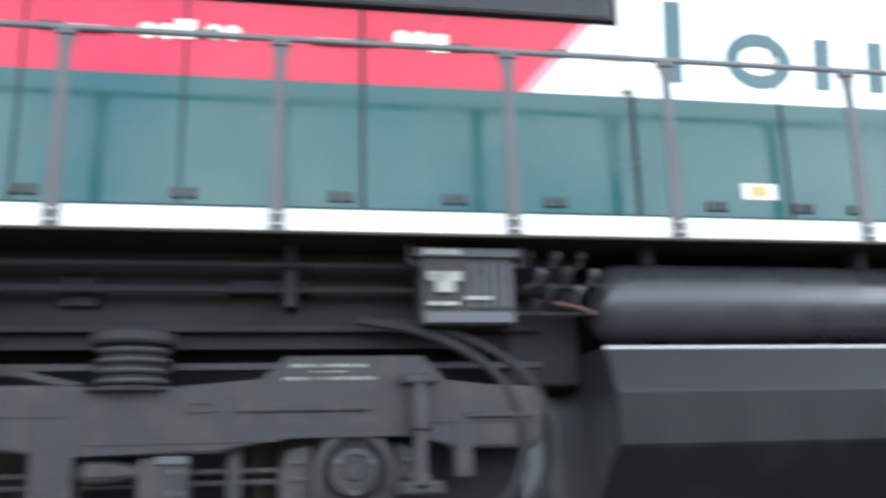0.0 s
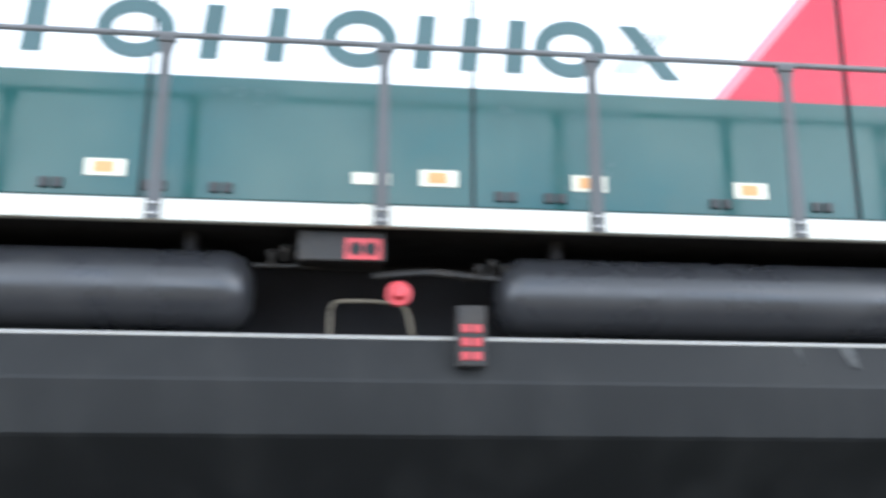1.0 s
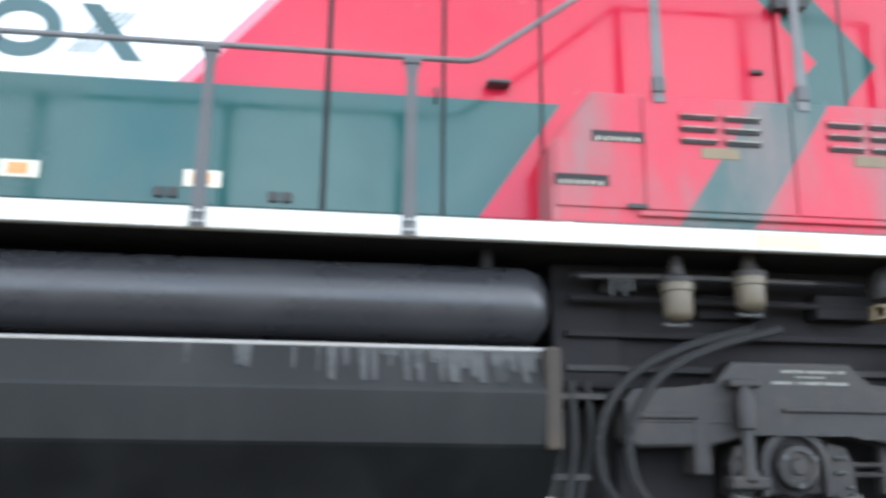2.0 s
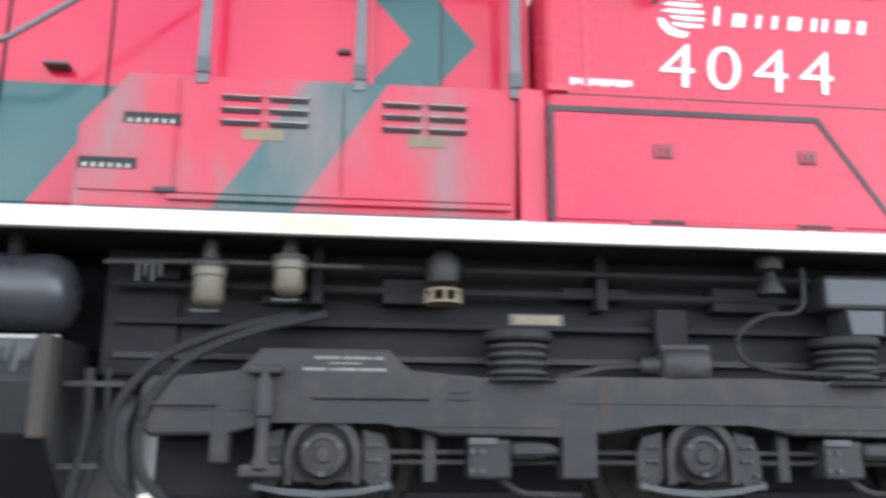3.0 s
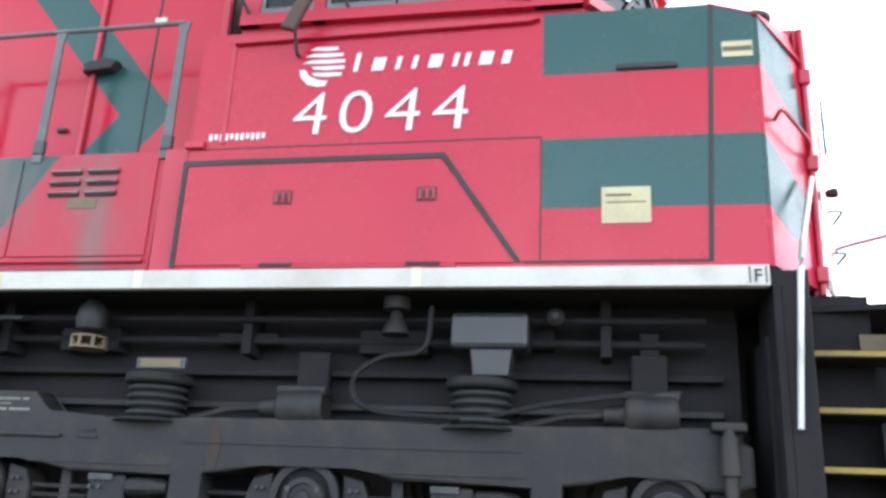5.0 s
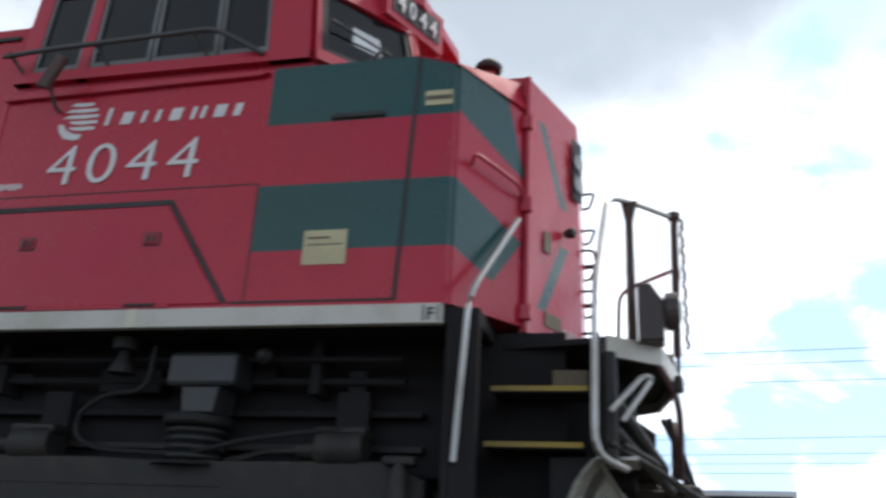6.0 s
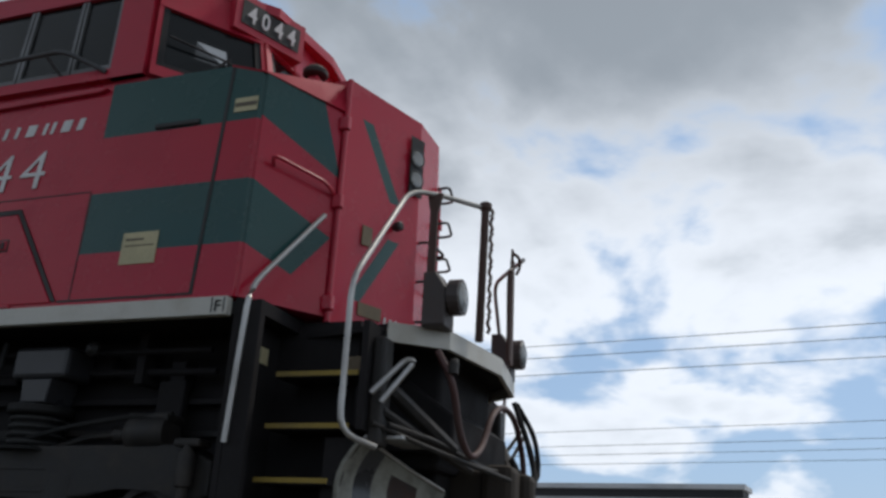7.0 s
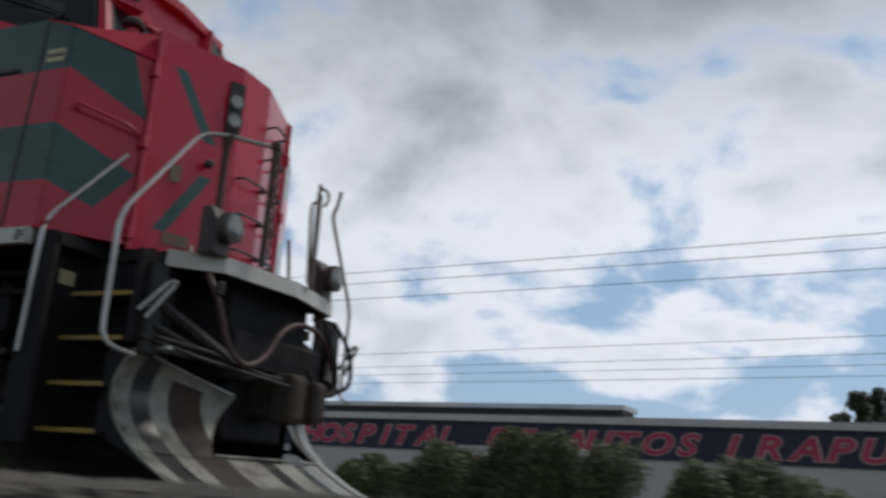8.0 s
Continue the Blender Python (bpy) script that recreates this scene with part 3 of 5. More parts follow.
def build_hatch_box():
    """The dusty equipment boxes on the walkway behind the cab."""
    for sgn in (1, -1):
        outline = ((-6.08, 1.832), (-6.08, 2.32), (-5.83, 2.65), (-3.61, 2.66), (-3.63, 1.832))
        body = part("equipment_box", prism(outline, -1.47 * sgn, -1.152 * sgn, 0.008), "hatch", LOCO, "dusty faded red equipment box with louvres")
        if sgn < 0:
            continue
        y = -1.47
        for x0, x1 in ((-6.05, -5.56), (-5.53, -4.64), (-4.62, -3.66)):
            door = part("hatch_door", prism(((x0, 1.95), (x1, 1.95), (x1, 2.62), (max(x0, -5.83), 2.62), (x0, 2.32)) if x0 < -6 else ((x0, 1.95), (x1, 1.95), (x1, 2.62), (x0, 2.62)), y - 0.012, y + 0.001, 0.003), "hatch", body)
        for bx in (-5.32, -4.41):
            for col in (0, 0.265):
                for i in range(3):
                    x, z = bx + col, 2.535 - i * 0.075
                    part("louvre", prism(((x, z - 0.014), (x + 0.235, z - 0.014), (x + 0.222, z + 0.016), (x + 0.19, z + 0.024), (x + 0.045, z + 0.024), (x + 0.013, z + 0.016)), y - 0.032, y - 0.011, 0.009), "hatch", body)
                    part("louvre_opening", boxed(x + 0.012, x + 0.224, y - 0.024, y - 0.012, z - 0.032, z - 0.0145), "gasket", body)
                    part("louvre_lip", boxed(x + 0.012, x + 0.222, y - 0.035, y - 0.029, z - 0.012, z - 0.003, 0.002), "dull", body)
        for x, z in ((-5.84, 2.375), (-6.06, 2.105)):
            slot = part("vent_slot", boxed(x, x + 0.31, y - 0.016, y - 0.011, z - 0.032, z + 0.032), "gasket", body, "dark slotted vent")
            for i in range(6):
                part("vent_bar", boxed(x + 0.03 + i * 0.046, x + 0.041 + i * 0.046, y - 0.02, y - 0.016, z - 0.03, z - 0.005), "pale", slot)
        for x, w in ((-5.19, 0.23), (-4.25, 0.2)):
            part("notice", boxed(x, x + w, y - 0.016, y - 0.0125, 2.27, 2.335), "faded", body, "faded brown-yellow notice")
        part("foot_ledge", boxed(-5.58, -3.66, y - 0.03, y - 0.011, 1.905, 1.935, 0.006), "hatch", body)
        part("foot_ledge", boxed(-6.07, -3.63, y - 0.02, y - 0.001, 1.84, 1.86, 0.004), "ink", body)
        part("latch", boxed(-5.65, -5.53, y - 0.03, y - 0.011, 1.945, 1.975, 0.006), "ink", body)
    part("filler_panel", boxed(-3.605, -3.445, -1.50, -1.16, 1.832, 2.66, 0.008), "red", LOCO)
    # lamp on the hood and small fittings
    part("step_lamp", boxed(-6.40, -6.25, HOOD - 0.10, HOOD - 0.001, 2.775, 2.80, 0.010), "edge", LOCO)
    for x in (-6.7, -4.42, -3.68):
        part("grab_handle", tube([(x, HOOD + 0.005, 2.66), (x, HOOD - 0.06, 2.67), (x, HOOD - 0.06, 2.74), (x, HOOD + 0.005, 2.75)], 0.008), "dark_rail", LOCO)
    # ink seams and head line also paint the shade of the recessed door
    for x in (-4.46, -4.03):
        part("hood_seam", boxed(x - 0.008, x + 0.008, HOOD - 0.004, HOOD, 2.67, 4.18), "ink", LOCO)
    part("door_head", boxed(-4.47, -3.60, HOOD - 0.02, HOOD, 4.18, 4.215, 0.005), "ink", LOCO)
    part("door_frame", boxed(-4.49, -4.455, HOOD - 0.035, HOOD, 2.67, 4.18, 0.008), "red", LOCO)
    door_pull = part("door_pull", prism(((-4.52, 3.42), (-4.30, 3.44), (-4.26, 3.50), (-4.36, 3.53), (-4.52, 3.49)), HOOD - 0.09, HOOD - 0.002, 0.01), "ink", LOCO, "black door handle behind the cab")
    part("notice", boxed(-4.06, -3.97, HOOD - 0.006, HOOD - 0.001, 3.84, 3.88), "pale", LOCO)
    part("hood_seam", boxed(-3.52, -3.47, HOOD - 0.03, HOOD, 2.67, 4.28), "red", LOCO)
    part("door_handle", boxed(-4.68, -4.6, HOOD - 0.03, HOOD - 0.001, 2.98, 3.01, 0.008), "ink", LOCO)


def build_cab():
    shell = bmesh.new()
    # lower body: side walls, taper, nose front in a shallow V
    plan = [(-3.44, -1.53), (-0.24, -1.53), (0.03, -1.53), (0.37, -1.01), (0.37, 0.9), (0.03, 1.53), (-0.24, 1.53), (-3.44, 1.53)]
    add_plan(shell, plan, 1.835, 3.45)
    bmesh.ops.bevel(shell, geom=[e for e in shell.edges if abs(e.verts[0].co.z - e.verts[1].co.z) > 1 and abs(e.verts[0].co.x + 0.24) > 0.01], offset=0.02, segments=2, affect="EDGES")
    for v in shell.verts:
        if v.co.z > 3 and v.co.x > 0.25:
            v.co.z -= 0.155
        elif v.co.z > 3 and v.co.x > -0.1:
            v.co.z -= 0.085
    part("cab_body", shell, "cab", LOCO, "red cab side with two dark green stripes")
    nose = bmesh.new()
    add_plan(nose, [(0.345, -1.0), (0.385, -1.0), (0.67, -0.28), (0.67, 0.12), (0.385, 0.84), (0.345, 0.84)], 1.795, 3.565)
    for v in nose.verts:
        if v.co.z > 3 and v.co.x > 0.6:
            v.co.x -= 0.03
    part("nose", nose, "cab", LOCO, "red nose with a dark green arrow")
    back = bmesh.new()
    add_plan(back, [(-0.6, -0.95), (0.36, -0.95), (0.36, 0.95), (-0.6, 0.95)], 3.15, 3.60)
    part("nose_roof", back, "red", LOCO)
    for sgn in (-1, 1):
        y1, y2 = (-1.02, -0.90) if sgn < 0 else (0.91, 0.82)
        part("nose_shoulder", add_sheet(bmesh.new(), [(-0.24, 1.53 * sgn, 3.448), (0.02, 1.535 * sgn, 3.362), (-0.10, 0.97 * sgn, 3.62)], 0.012), "matte_red", LOCO)
        quad = [(0.02, 1.535 * sgn, 3.362), (0.375, y1, 3.29), (0.35, y2, 3.56), (-0.10, 0.97 * sgn, 3.64)]
        part("nose_shoulder", add_sheet(bmesh.new(), quad, 0.012), "matte_red", LOCO)
    # post at the joint of nose and taper, and its hinges
    for sgn in (-1, 1):
        joint = part("nose_joint", tube([(0.385, -1.02 if sgn < 0 else 0.86, 1.80), (0.385, -1.02 if sgn < 0 else 0.86, 3.55)], 0.02), "red", LOCO)
        for z in (1.92, 2.62, 3.2):
            part("hinge", boxed(0.35, 0.42, -1.06 if sgn < 0 else 0.84, -1.01 if sgn < 0 else 0.89, z - 0.05, z + 0.05, 0.01), "red", joint)
    # cab upper storey
    upper = bmesh.new()
    lower_ring = [(-3.19, -1.50), (-0.96, -1.50), (-0.42, -0.80), (-0.34, 0.0), (-0.42, 0.80), (-0.96, 1.50), (-3.19, 1.50)]
    upper_ring = [(-3.19, -1.42), (-1.06, -1.42), (-0.62, -0.78), (-0.56, 0.0), (-0.62, 0.78), (-1.06, 1.42), (-3.19, 1.42)]
    outer = [([upper.verts.new((x, y, 3.44)) for x, y in lower_ring]), ([upper.verts.new((x, y, 3.56)) for x, y in lower_ring])]
    for k in range(7):
        j = (k + 1) % 7
        upper.faces.new((outer[0][k], outer[0][j], outer[1][j], outer[1][k]))
    part("cab_waist", upper, "red", LOCO)
    pillars = bmesh.new()

    def wall_strip(k, s0, s1, z0, z1, off=0.0):
        """A strip of the sloping wall k of the upper storey, from s0 to s1 along it."""
        a0, a1 = Vector((*lower_ring[k], 3.5)), Vector((*lower_ring[k + 1], 3.5))
        b0, b1 = Vector((*upper_ring[k], 4.42)), Vector((*upper_ring[k + 1], 4.42))

        def at(s, z):
            f = (z - 3.5) / 0.92
            return (a0.lerp(a1, s)).lerp(b0.lerp(b1, s), f)
        q = [at(s0, z0), at(s1, z0), at(s1, z1), at(s0, z1)]
        nrm = (q[1] - q[0]).cross(q[3] - q[0]).normalized()
        return [p + nrm * off for p in q]

    layout = {0: ((0.0, 0.058), (0.224, 0.261), (0.87, 1.0)), 1: ((0.0, 0.04), (0.97, 1.0)), 2: ((0.0, 0.09), (0.96, 1.0)), 3: ((0.0, 0.04), (0.91, 1.0)), 4: ((0.0, 0.07), (0.93, 1.0)), 5: ((0.0, 0.13), (0.739, 0.776), (0.942, 1.0))}
    for k, strips in layout.items():
        for s0, s1 in strips:
            part("cab_pillar", add_sheet(bmesh.new(), wall_strip(k, s0, s1, 3.5, 4.42), 0.05), "red", LOCO)
        part("window_sill", add_sheet(bmesh.new(), wall_strip(k, 0, 1, 3.5, 3.585, 0.003), 0.05), "red", LOCO)
        part("window_header", add_sheet(bmesh.new(), wall_strip(k, 0, 1, 4.28 if k in (0, 5) else 4.12, 4.42, 0.003), 0.05), "red", LOCO)
    part("cab_rear_wall", add_box(pillars, -3.19, -3.13, -1.45, 1.45, 3.45, 4.42), "red", LOCO)
    for k, spans, top in ((0, ((0.06, 0.222), (0.263, 0.472), (0.478, 0.70), (0.706, 0.867)), 4.275), (5, ((0.133, 0.294), (0.30, 0.522), (0.528, 0.737), (0.778, 0.94)), 4.275), (1, ((0.045, 0.965),), 4.115), (2, ((0.095, 0.955),), 4.115), (3, ((0.045, 0.905),), 4.115), (4, ((0.075, 0.925),), 4.115)):
        for s0, s1 in spans:
            pane = part("window", add_sheet(bmesh.new(), wall_strip(k, s0, s1, 3.59, top, 0.015), 0.008), "glass", LOCO, "dark cab window")
            frame_bm = bmesh.new()
            w = (s1 - s0) * 0.06
            add_sheet(frame_bm, wall_strip(k, s0, s0 + w, 3.59, top, 0.024), 0.02)
            add_sheet(frame_bm, wall_strip(k, s1 - w, s1, 3.59, top, 0.024), 0.02)
            add_sheet(frame_bm, wall_strip(k, s0 + w, s1 - w, 3.59, 3.63, 0.024), 0.02)
            part("window_frame", frame_bm, "aluminium" if k in (0, 5) else "gasket", pane)
    room = bmesh.new()
    add_box(room, -3.1, -1.2, -1.2, 1.2, 3.46, 3.5)
    add_box(room, -2.6, -2.2, -1.0, -0.5, 3.5, 4.0, 0.05)
    add_box(room, -1.6, -1.2, -0.9, 0.9, 3.5, 3.75, 0.05)
    # made-up bulk, added to block the bright sky through the far windows
    add_box(room, -3.1, -1.15, -1.28, 1.28, 4.14, 4.41, 0.04)
    add_box(room, -1.5, -1.0, 0.2, 0.75, 3.5, 4.1, 0.06)
    add_box(room, -2.5, -2.1, 0.4, 0.95, 3.5, 4.1, 0.06)
    add_box(room, -3.12, -3.08, -1.35, 1.35, 3.5, 4.4)
    part("cab_interior", room, "inside", LOCO)
    roof = bmesh.new()
    add_plan(roof, [(-3.3, -1.44), (-1.1, -1.44), (-0.45, -0.75), (-0.35, 0), (-0.45, 0.75), (-1.1, 1.44), (-3.3, 1.44)], 4.42, 4.5)
    add_plan(roof, [(-3.25, -1.2), (-1.1, -1.2), (-0.6, -0.6), (-0.6, 0.6), (-1.1, 1.2), (-3.25, 1.2)], 4.5, 4.58)
    part("cab_roof", roof, "red", LOCO)
    # brow with the number boards
    for sgn in (-1, 1):
        p0, p1 = Vector((-0.74, 1.02 * sgn, 4.16)), Vector((-0.48, 0.42 * sgn, 4.16))
        out = Vector((p1.y - p0.y, p0.x - p1.x, 0)).normalized()
        if out.y * sgn < 0:
            out = -out
        bm = bmesh.new()
        q = [p0, p1, p1 + Vector((0, 0, 0.33)), p0 + Vector((0, 0, 0.33))]
        add_sheet(bm, [v + out * 0.12 for v in q] if sgn < 0 else [v + out * 0.12 for v in q[::-1]], -0.26)
        board = part("number_board_housing", bm, "red", LOCO)
        lit = [p0.lerp(p1, 0.08) + Vector((0, 0, 0.06)), p0.lerp(p1, 0.92) + Vector((0, 0, 0.06)), p0.lerp(p1, 0.92) + Vector((0, 0, 0.27)), p0.lerp(p1, 0.08) + Vector((0, 0, 0.27))]
        part("number_board", add_sheet(bmesh.new(), [v + out * 0.122 for v in (lit if sgn < 0 else lit[::-1])], 0.006), "ink", board)
        if sgn < 0:
            d = (p1 - p0).normalized()
            m = Matrix(((d.x, 0, out.x, 0), (d.y, 0, out.y, 0), (0, 1, 0, 0), (0, 0, 0, 1)))
            m.translation = p0.lerp(p1, 0.12) + out * 0.133 + Vector((0, 0, 0.095))
            numerals("numeral", "4044", 0.0, 0.125, 0.20, "letterwhite", board, m, "white numeral", narrow=0.8, heavy=0.004)
    part("brow", boxed(-0.75, -0.46, -0.42, 0.42, 4.12, 4.45, 0.03), "red", LOCO)
    # side of the cab: strips, seams, rail under the windows
    y = -1.53
    part("drip_strip", prism(((-3.2, 3.36), (-1.28, 3.39), (-1.22, 3.41), (-1.28, 3.43), (-3.2, 3.40)), y - 0.035, y + 0.002, 0.006), "red", LOCO)
    part("cab_edge_trim", boxed(-3.22, -3.19, y - 0.008, y + 0.002, 2.66, 3.38, 0.003), "red", LOCO)
    for pts in (((-3.40, 2.625), (-1.21, 2.625), (-1.21, 2.633), (-3.40, 2.633)), ((-1.21, 1.87), (-1.203, 1.87), (-1.203, 2.63), (-1.21, 2.63))):
        part("cab_seam", prism(pts, y - 0.003, y + 0.001), "ink", LOCO)
    part("cab_seam", prism(((-0.30, 1.86), (-0.275, 1.86), (-0.205, 3.44), (-0.23, 3.44)), y - 0.004, y + 0.001), "ink", LOCO)
    part("cab_seam", boxed(-1.3, -0.29, y - 0.004, y + 0.001, 1.858, 1.872), "ink", LOCO)
    part("corner_bracket", boxed(-3.45, -3.32, y - 0.03, y + 0.002, 2.63, 2.68, 0.008), "red", LOCO)
    frame_in = ((-3.445, 1.85), (-3.445, 2.55), (-1.775, 2.55), (-1.31, 1.865), (-1.345, 1.865), (-1.79, 2.515), (-3.415, 2.515), (-3.415, 1.85))
    door = part("battery_door", prism(((-3.41, 1.86), (-3.41, 2.51), (-1.795, 2.51), (-1.35, 1.86)), y - 0.012, y + 0.001, 0.004), "cab", LOCO, "red hinged access door")
    part("door_seal", prism(frame_in, y - 0.01, y + 0.001), "ink", LOCO)
    for x in (-2.76, -1.87):
        latch = boxed(x - 0.05, x + 0.05, y - 0.022, y - 0.011, 2.25, 2.32, 0.006)
        part("latch_rim", boxed(x - 0.06, x + 0.06, y - 0.015, y - 0.011, 2.24, 2.33), "ink", door)
        part("latch", latch, "red", door)
        part("latch_pull", boxed(x - 0.03, x - 0.008, y - 0.03, y - 0.021, 2.262, 2.308), "ink", door)
        part("latch_pull", boxed(x + 0.012, x + 0.034, y - 0.03, y - 0.021, 2.262, 2.308), "ink", door)
        part("hinge", tube([(x - 0.1, y - 0.02, 1.855), (x + 0.1, y - 0.02, 1.855)], 0.014), "ink", door)
    part("hinge_lip", boxed(-2.98, -1.68, y - 0.026, y - 0.002, 1.835, 1.858, 0.006), "red", LOCO)
    rail = [(-3.22, y - 0.12, 3.67), (-2.9, y - 0.13, 3.685), (-1.6, y - 0.13, 3.72), (-1.28, y - 0.02, 3.56)]
    arm = part("window_rail", tube(rail, 0.018, 8, 0.1), "dark_rail", LOCO, "dark tube rail under the side windows")
    for x in (-3.18, -2.5, -1.75):
        part("rail_bracket", tube([(x, y - 0.13, 3.70), (x + 0.06, y + 0.02, 3.57)], 0.012), "dark_rail", arm)
    mirror = part("mirror", prism(((-2.82, 3.35), (-2.73, 3.32), (-2.63, 3.55), (-2.70, 3.59)), y - 0.22, y - 0.17, 0.012), "rust", LOCO, "brown folding mirror")
    part("mirror_arm", tube([(-2.73, y - 0.19, 3.37), (-2.76, y - 0.05, 3.26), (-2.76, y + 0.01, 3.26)], 0.012), "dark_rail", mirror)
    part("notice_plate", boxed(-0.865, -0.595, y - 0.006, y - 0.001, 2.085, 2.30), "cream", LOCO, "square cream notice plate")
    part("plate_print", add_box(boxed(-0.84, -0.70, y - 0.008, y - 0.006, 2.245, 2.258), -0.84, -0.62, y - 0.008, y - 0.006, 2.205, 2.212), "brass", LOCO)
    part("door_handle", boxed(-0.77, -0.42, y - 0.02, y - 0.001, 3.04, 3.075, 0.008), "ink", LOCO)
    part("notice", boxed(-0.17, 0.0, y - 0.006, y - 0.001, 3.09, 3.19), "cream", LOCO)
    part("notice_stripe", boxed(-0.165, -0.005, y - 0.008, y - 0.006, 3.125, 3.155), "brass", LOCO)
    # road number, builder's mark as bars, and the emblem as plain shapes
    numerals("numeral", "4044", 0.0, 0.296, 0.42, "letterwhite", LOCO, Matrix.Translation((-2.79, y - 0.006, 2.70)) @ pose(0, 0, 0, 90), "white painted numeral", narrow=1.16, heavy=-0.004, shear=0.06)
    bars = bmesh.new()
    for i in range(11):
        add_box(bars, -3.30 + i * 0.035, -3.278 + i * 0.035, y - 0.005, y - 0.001, 2.685 + 0.008 * (i % 3 == 1), 2.73)
    part("small_print", bars, "letterwhite", LOCO, "small white print")
    emblem = bmesh.new()
    cx, cz, r = -2.595, 3.185, 0.15
    for i in range(5):
        z = cz + 0.115 - i * 0.046
        half = math.sqrt(max(0.001, r * r - (z - cz) ** 2))
        add_prism(emblem, ((cx - half * (0.9 if i < 3 else 0.35), z - 0.006), (cx + half * 0.2, z - 0.017), (cx + half, z - 0.012), (cx + half, z + 0.010), (cx + half * 0.2, z + 0.013), (cx - half * 0.5, z + 0.015)), y - 0.005, y - 0.001)
    add_prism(emblem, ((cx - 0.15, cz - 0.03), (cx - 0.135, cz - 0.085), (cx - 0.09, cz - 0.135), (cx - 0.02, cz - 0.155), (cx + 0.03, cz - 0.15), (cx + 0.045, cz - 0.115), (cx - 0.02, cz - 0.105), (cx - 0.08, cz - 0.075), (cx - 0.11, cz - 0.03)), y - 0.005, y - 0.001)
    part("emblem", emblem, "letterwhite", LOCO, "white striped emblem of plain shapes")
    for x, w, h in ((-2.22, 0.03, 0.13), (-2.12, 0.08, 0.09), (-1.99, 0.03, 0.09), (-1.90, 0.03, 0.09), (-1.81, 0.08, 0.09), (-1.68, 0.03, 0.09), (-1.62, 0.03, 0.09), (-1.54, 0.08, 0.09), (-1.42, 0.05, 0.09)):
        x = -2.39 + (x + 2.22) * 1.17
        part("brand_bar", prism(((x, 3.125), (x + w, 3.125), (x + w + 0.02, 3.125 + h), (x + 0.02, 3.125 + h)), y - 0.005, y - 0.001), "letterwhite", LOCO, "plain white bar")
    # grab iron on the taper, headlights, ladder rungs and notices on the nose
    part("grab_handle", tube([(0.11, -1.42, 2.73), (0.14, -1.50, 2.77), (0.36, -1.16, 2.70), (0.36, -1.03, 2.65)], 0.012), "red", LOCO)
    slant = Vector((0.930, -0.368, 0))

    def on_nose(v):
        return Vector((0.385 + 0.285 * v, -1.0 + 0.72 * v, 0))
    recess = [on_nose(0.82) + Vector((0, 0, 2.93)), on_nose(1.0) + Vector((0, 0, 2.93)), on_nose(1.0) + Vector((0, 0, 3.40)), on_nose(0.82) + Vector((0, 0, 3.40))]
    part("headlight_recess", add_sheet(bmesh.new(), recess, 0.005), "gasket", LOCO, "dark recess of the headlights")
    for z in (3.235, 3.065):
        at = on_nose(0.91) + slant * 0.005
        at.z = z
        well = part("headlight", turned(((0.074, 0.0), (0.074, 0.008), (0.064, 0.008), (0.062, 0.003)), at, slant, 24), "ink", LOCO, "round headlight in a dark well")
        part("lens", turned(((0.061, 0.001), (0.058, 0.008), (0.04, 0.012), (0.0, 0.014)), at, slant, 24), "lens", well)
    for z in (2.0, 2.3, 2.6, 2.9, 3.2):
        part("ladder_rung", tube([(0.64, 0.14, z), (0.74, 0.14, z + 0.01), (0.68, 0.42, z), (0.54, 0.42, z)], 0.011), "dark_rail", LOCO)
        if z < 2.8:
            part("ladder_rung", tube([(0.66, -0.24, z), (0.75, -0.24, z), (0.75, 0.08, z), (0.66, 0.08, z)], 0.011), "dark_rail", LOCO)

    for v0, v1, z0, z1, mat in ((0.28, 0.40, 2.40, 2.54, "faded"), (0.30, 0.58, 1.91, 2.0, "faded")):
        q = [on_nose(v0) + Vector((0, 0, z0)), on_nose(v1) + Vector((0, 0, z0)), on_nose(v1) + Vector((0, 0, z1)), on_nose(v0) + Vector((0, 0, z1))]
        part("notice", add_sheet(bmesh.new(), q, 0.006), mat, LOCO)
    marks = bmesh.new()
    for i in range(5):
        q = [on_nose(0.62 + i * 0.07), on_nose(0.645 + i * 0.07)]
        add_sheet(marks, [q[0] + Vector((0, 0, 1.87)), q[1] + Vector((0, 0, 1.87)), q[1] + Vector((0, 0, 1.95)), q[0] + Vector((0, 0, 1.95))], 0.005)
    part("brand_bar", marks, "letterwhite", LOCO)
    part("nose_lamp", turned(((0.02, 0), (0.035, 0.03), (0.035, 0.07), (0.02, 0.08)), (*on_nose(0.66).xy, 2.615), (0.93, -0.37, 0), 12), "ink", LOCO)
    bell = part("roof_bell", turned(((0.07, 0.0), (0.09, 0.015), (0.092, 0.045), (0.06, 0.08), (0.02, 0.095)), (0.12, -1.06, 3.585), (0, 0, 1), 18), "rust_patch", LOCO, "dark capped bell on a short red stand", True)
    part("bell_stand", add_box(boxed(0.08, 0.16, -1.10, -1.02, 3.40, 3.59, 0.01), 0.05, 0.19, -1.12, -0.97, 3.41, 3.475, 0.01), "red", bell)
    part("wiper", tube([(-0.72, -1.24, 3.60), (-0.62, -1.06, 3.86)], 0.011), "gasket", LOCO)
    part("wiper", tube([(-0.88, -1.44, 3.86), (-0.66, -1.10, 3.84), (-0.60, -1.02, 3.82)], 0.009), "gasket", LOCO)


build_ground()
build_stones()
build_track()
build_frame()
build_hood()
build_handrails()
build_hatch_box()
build_cab()


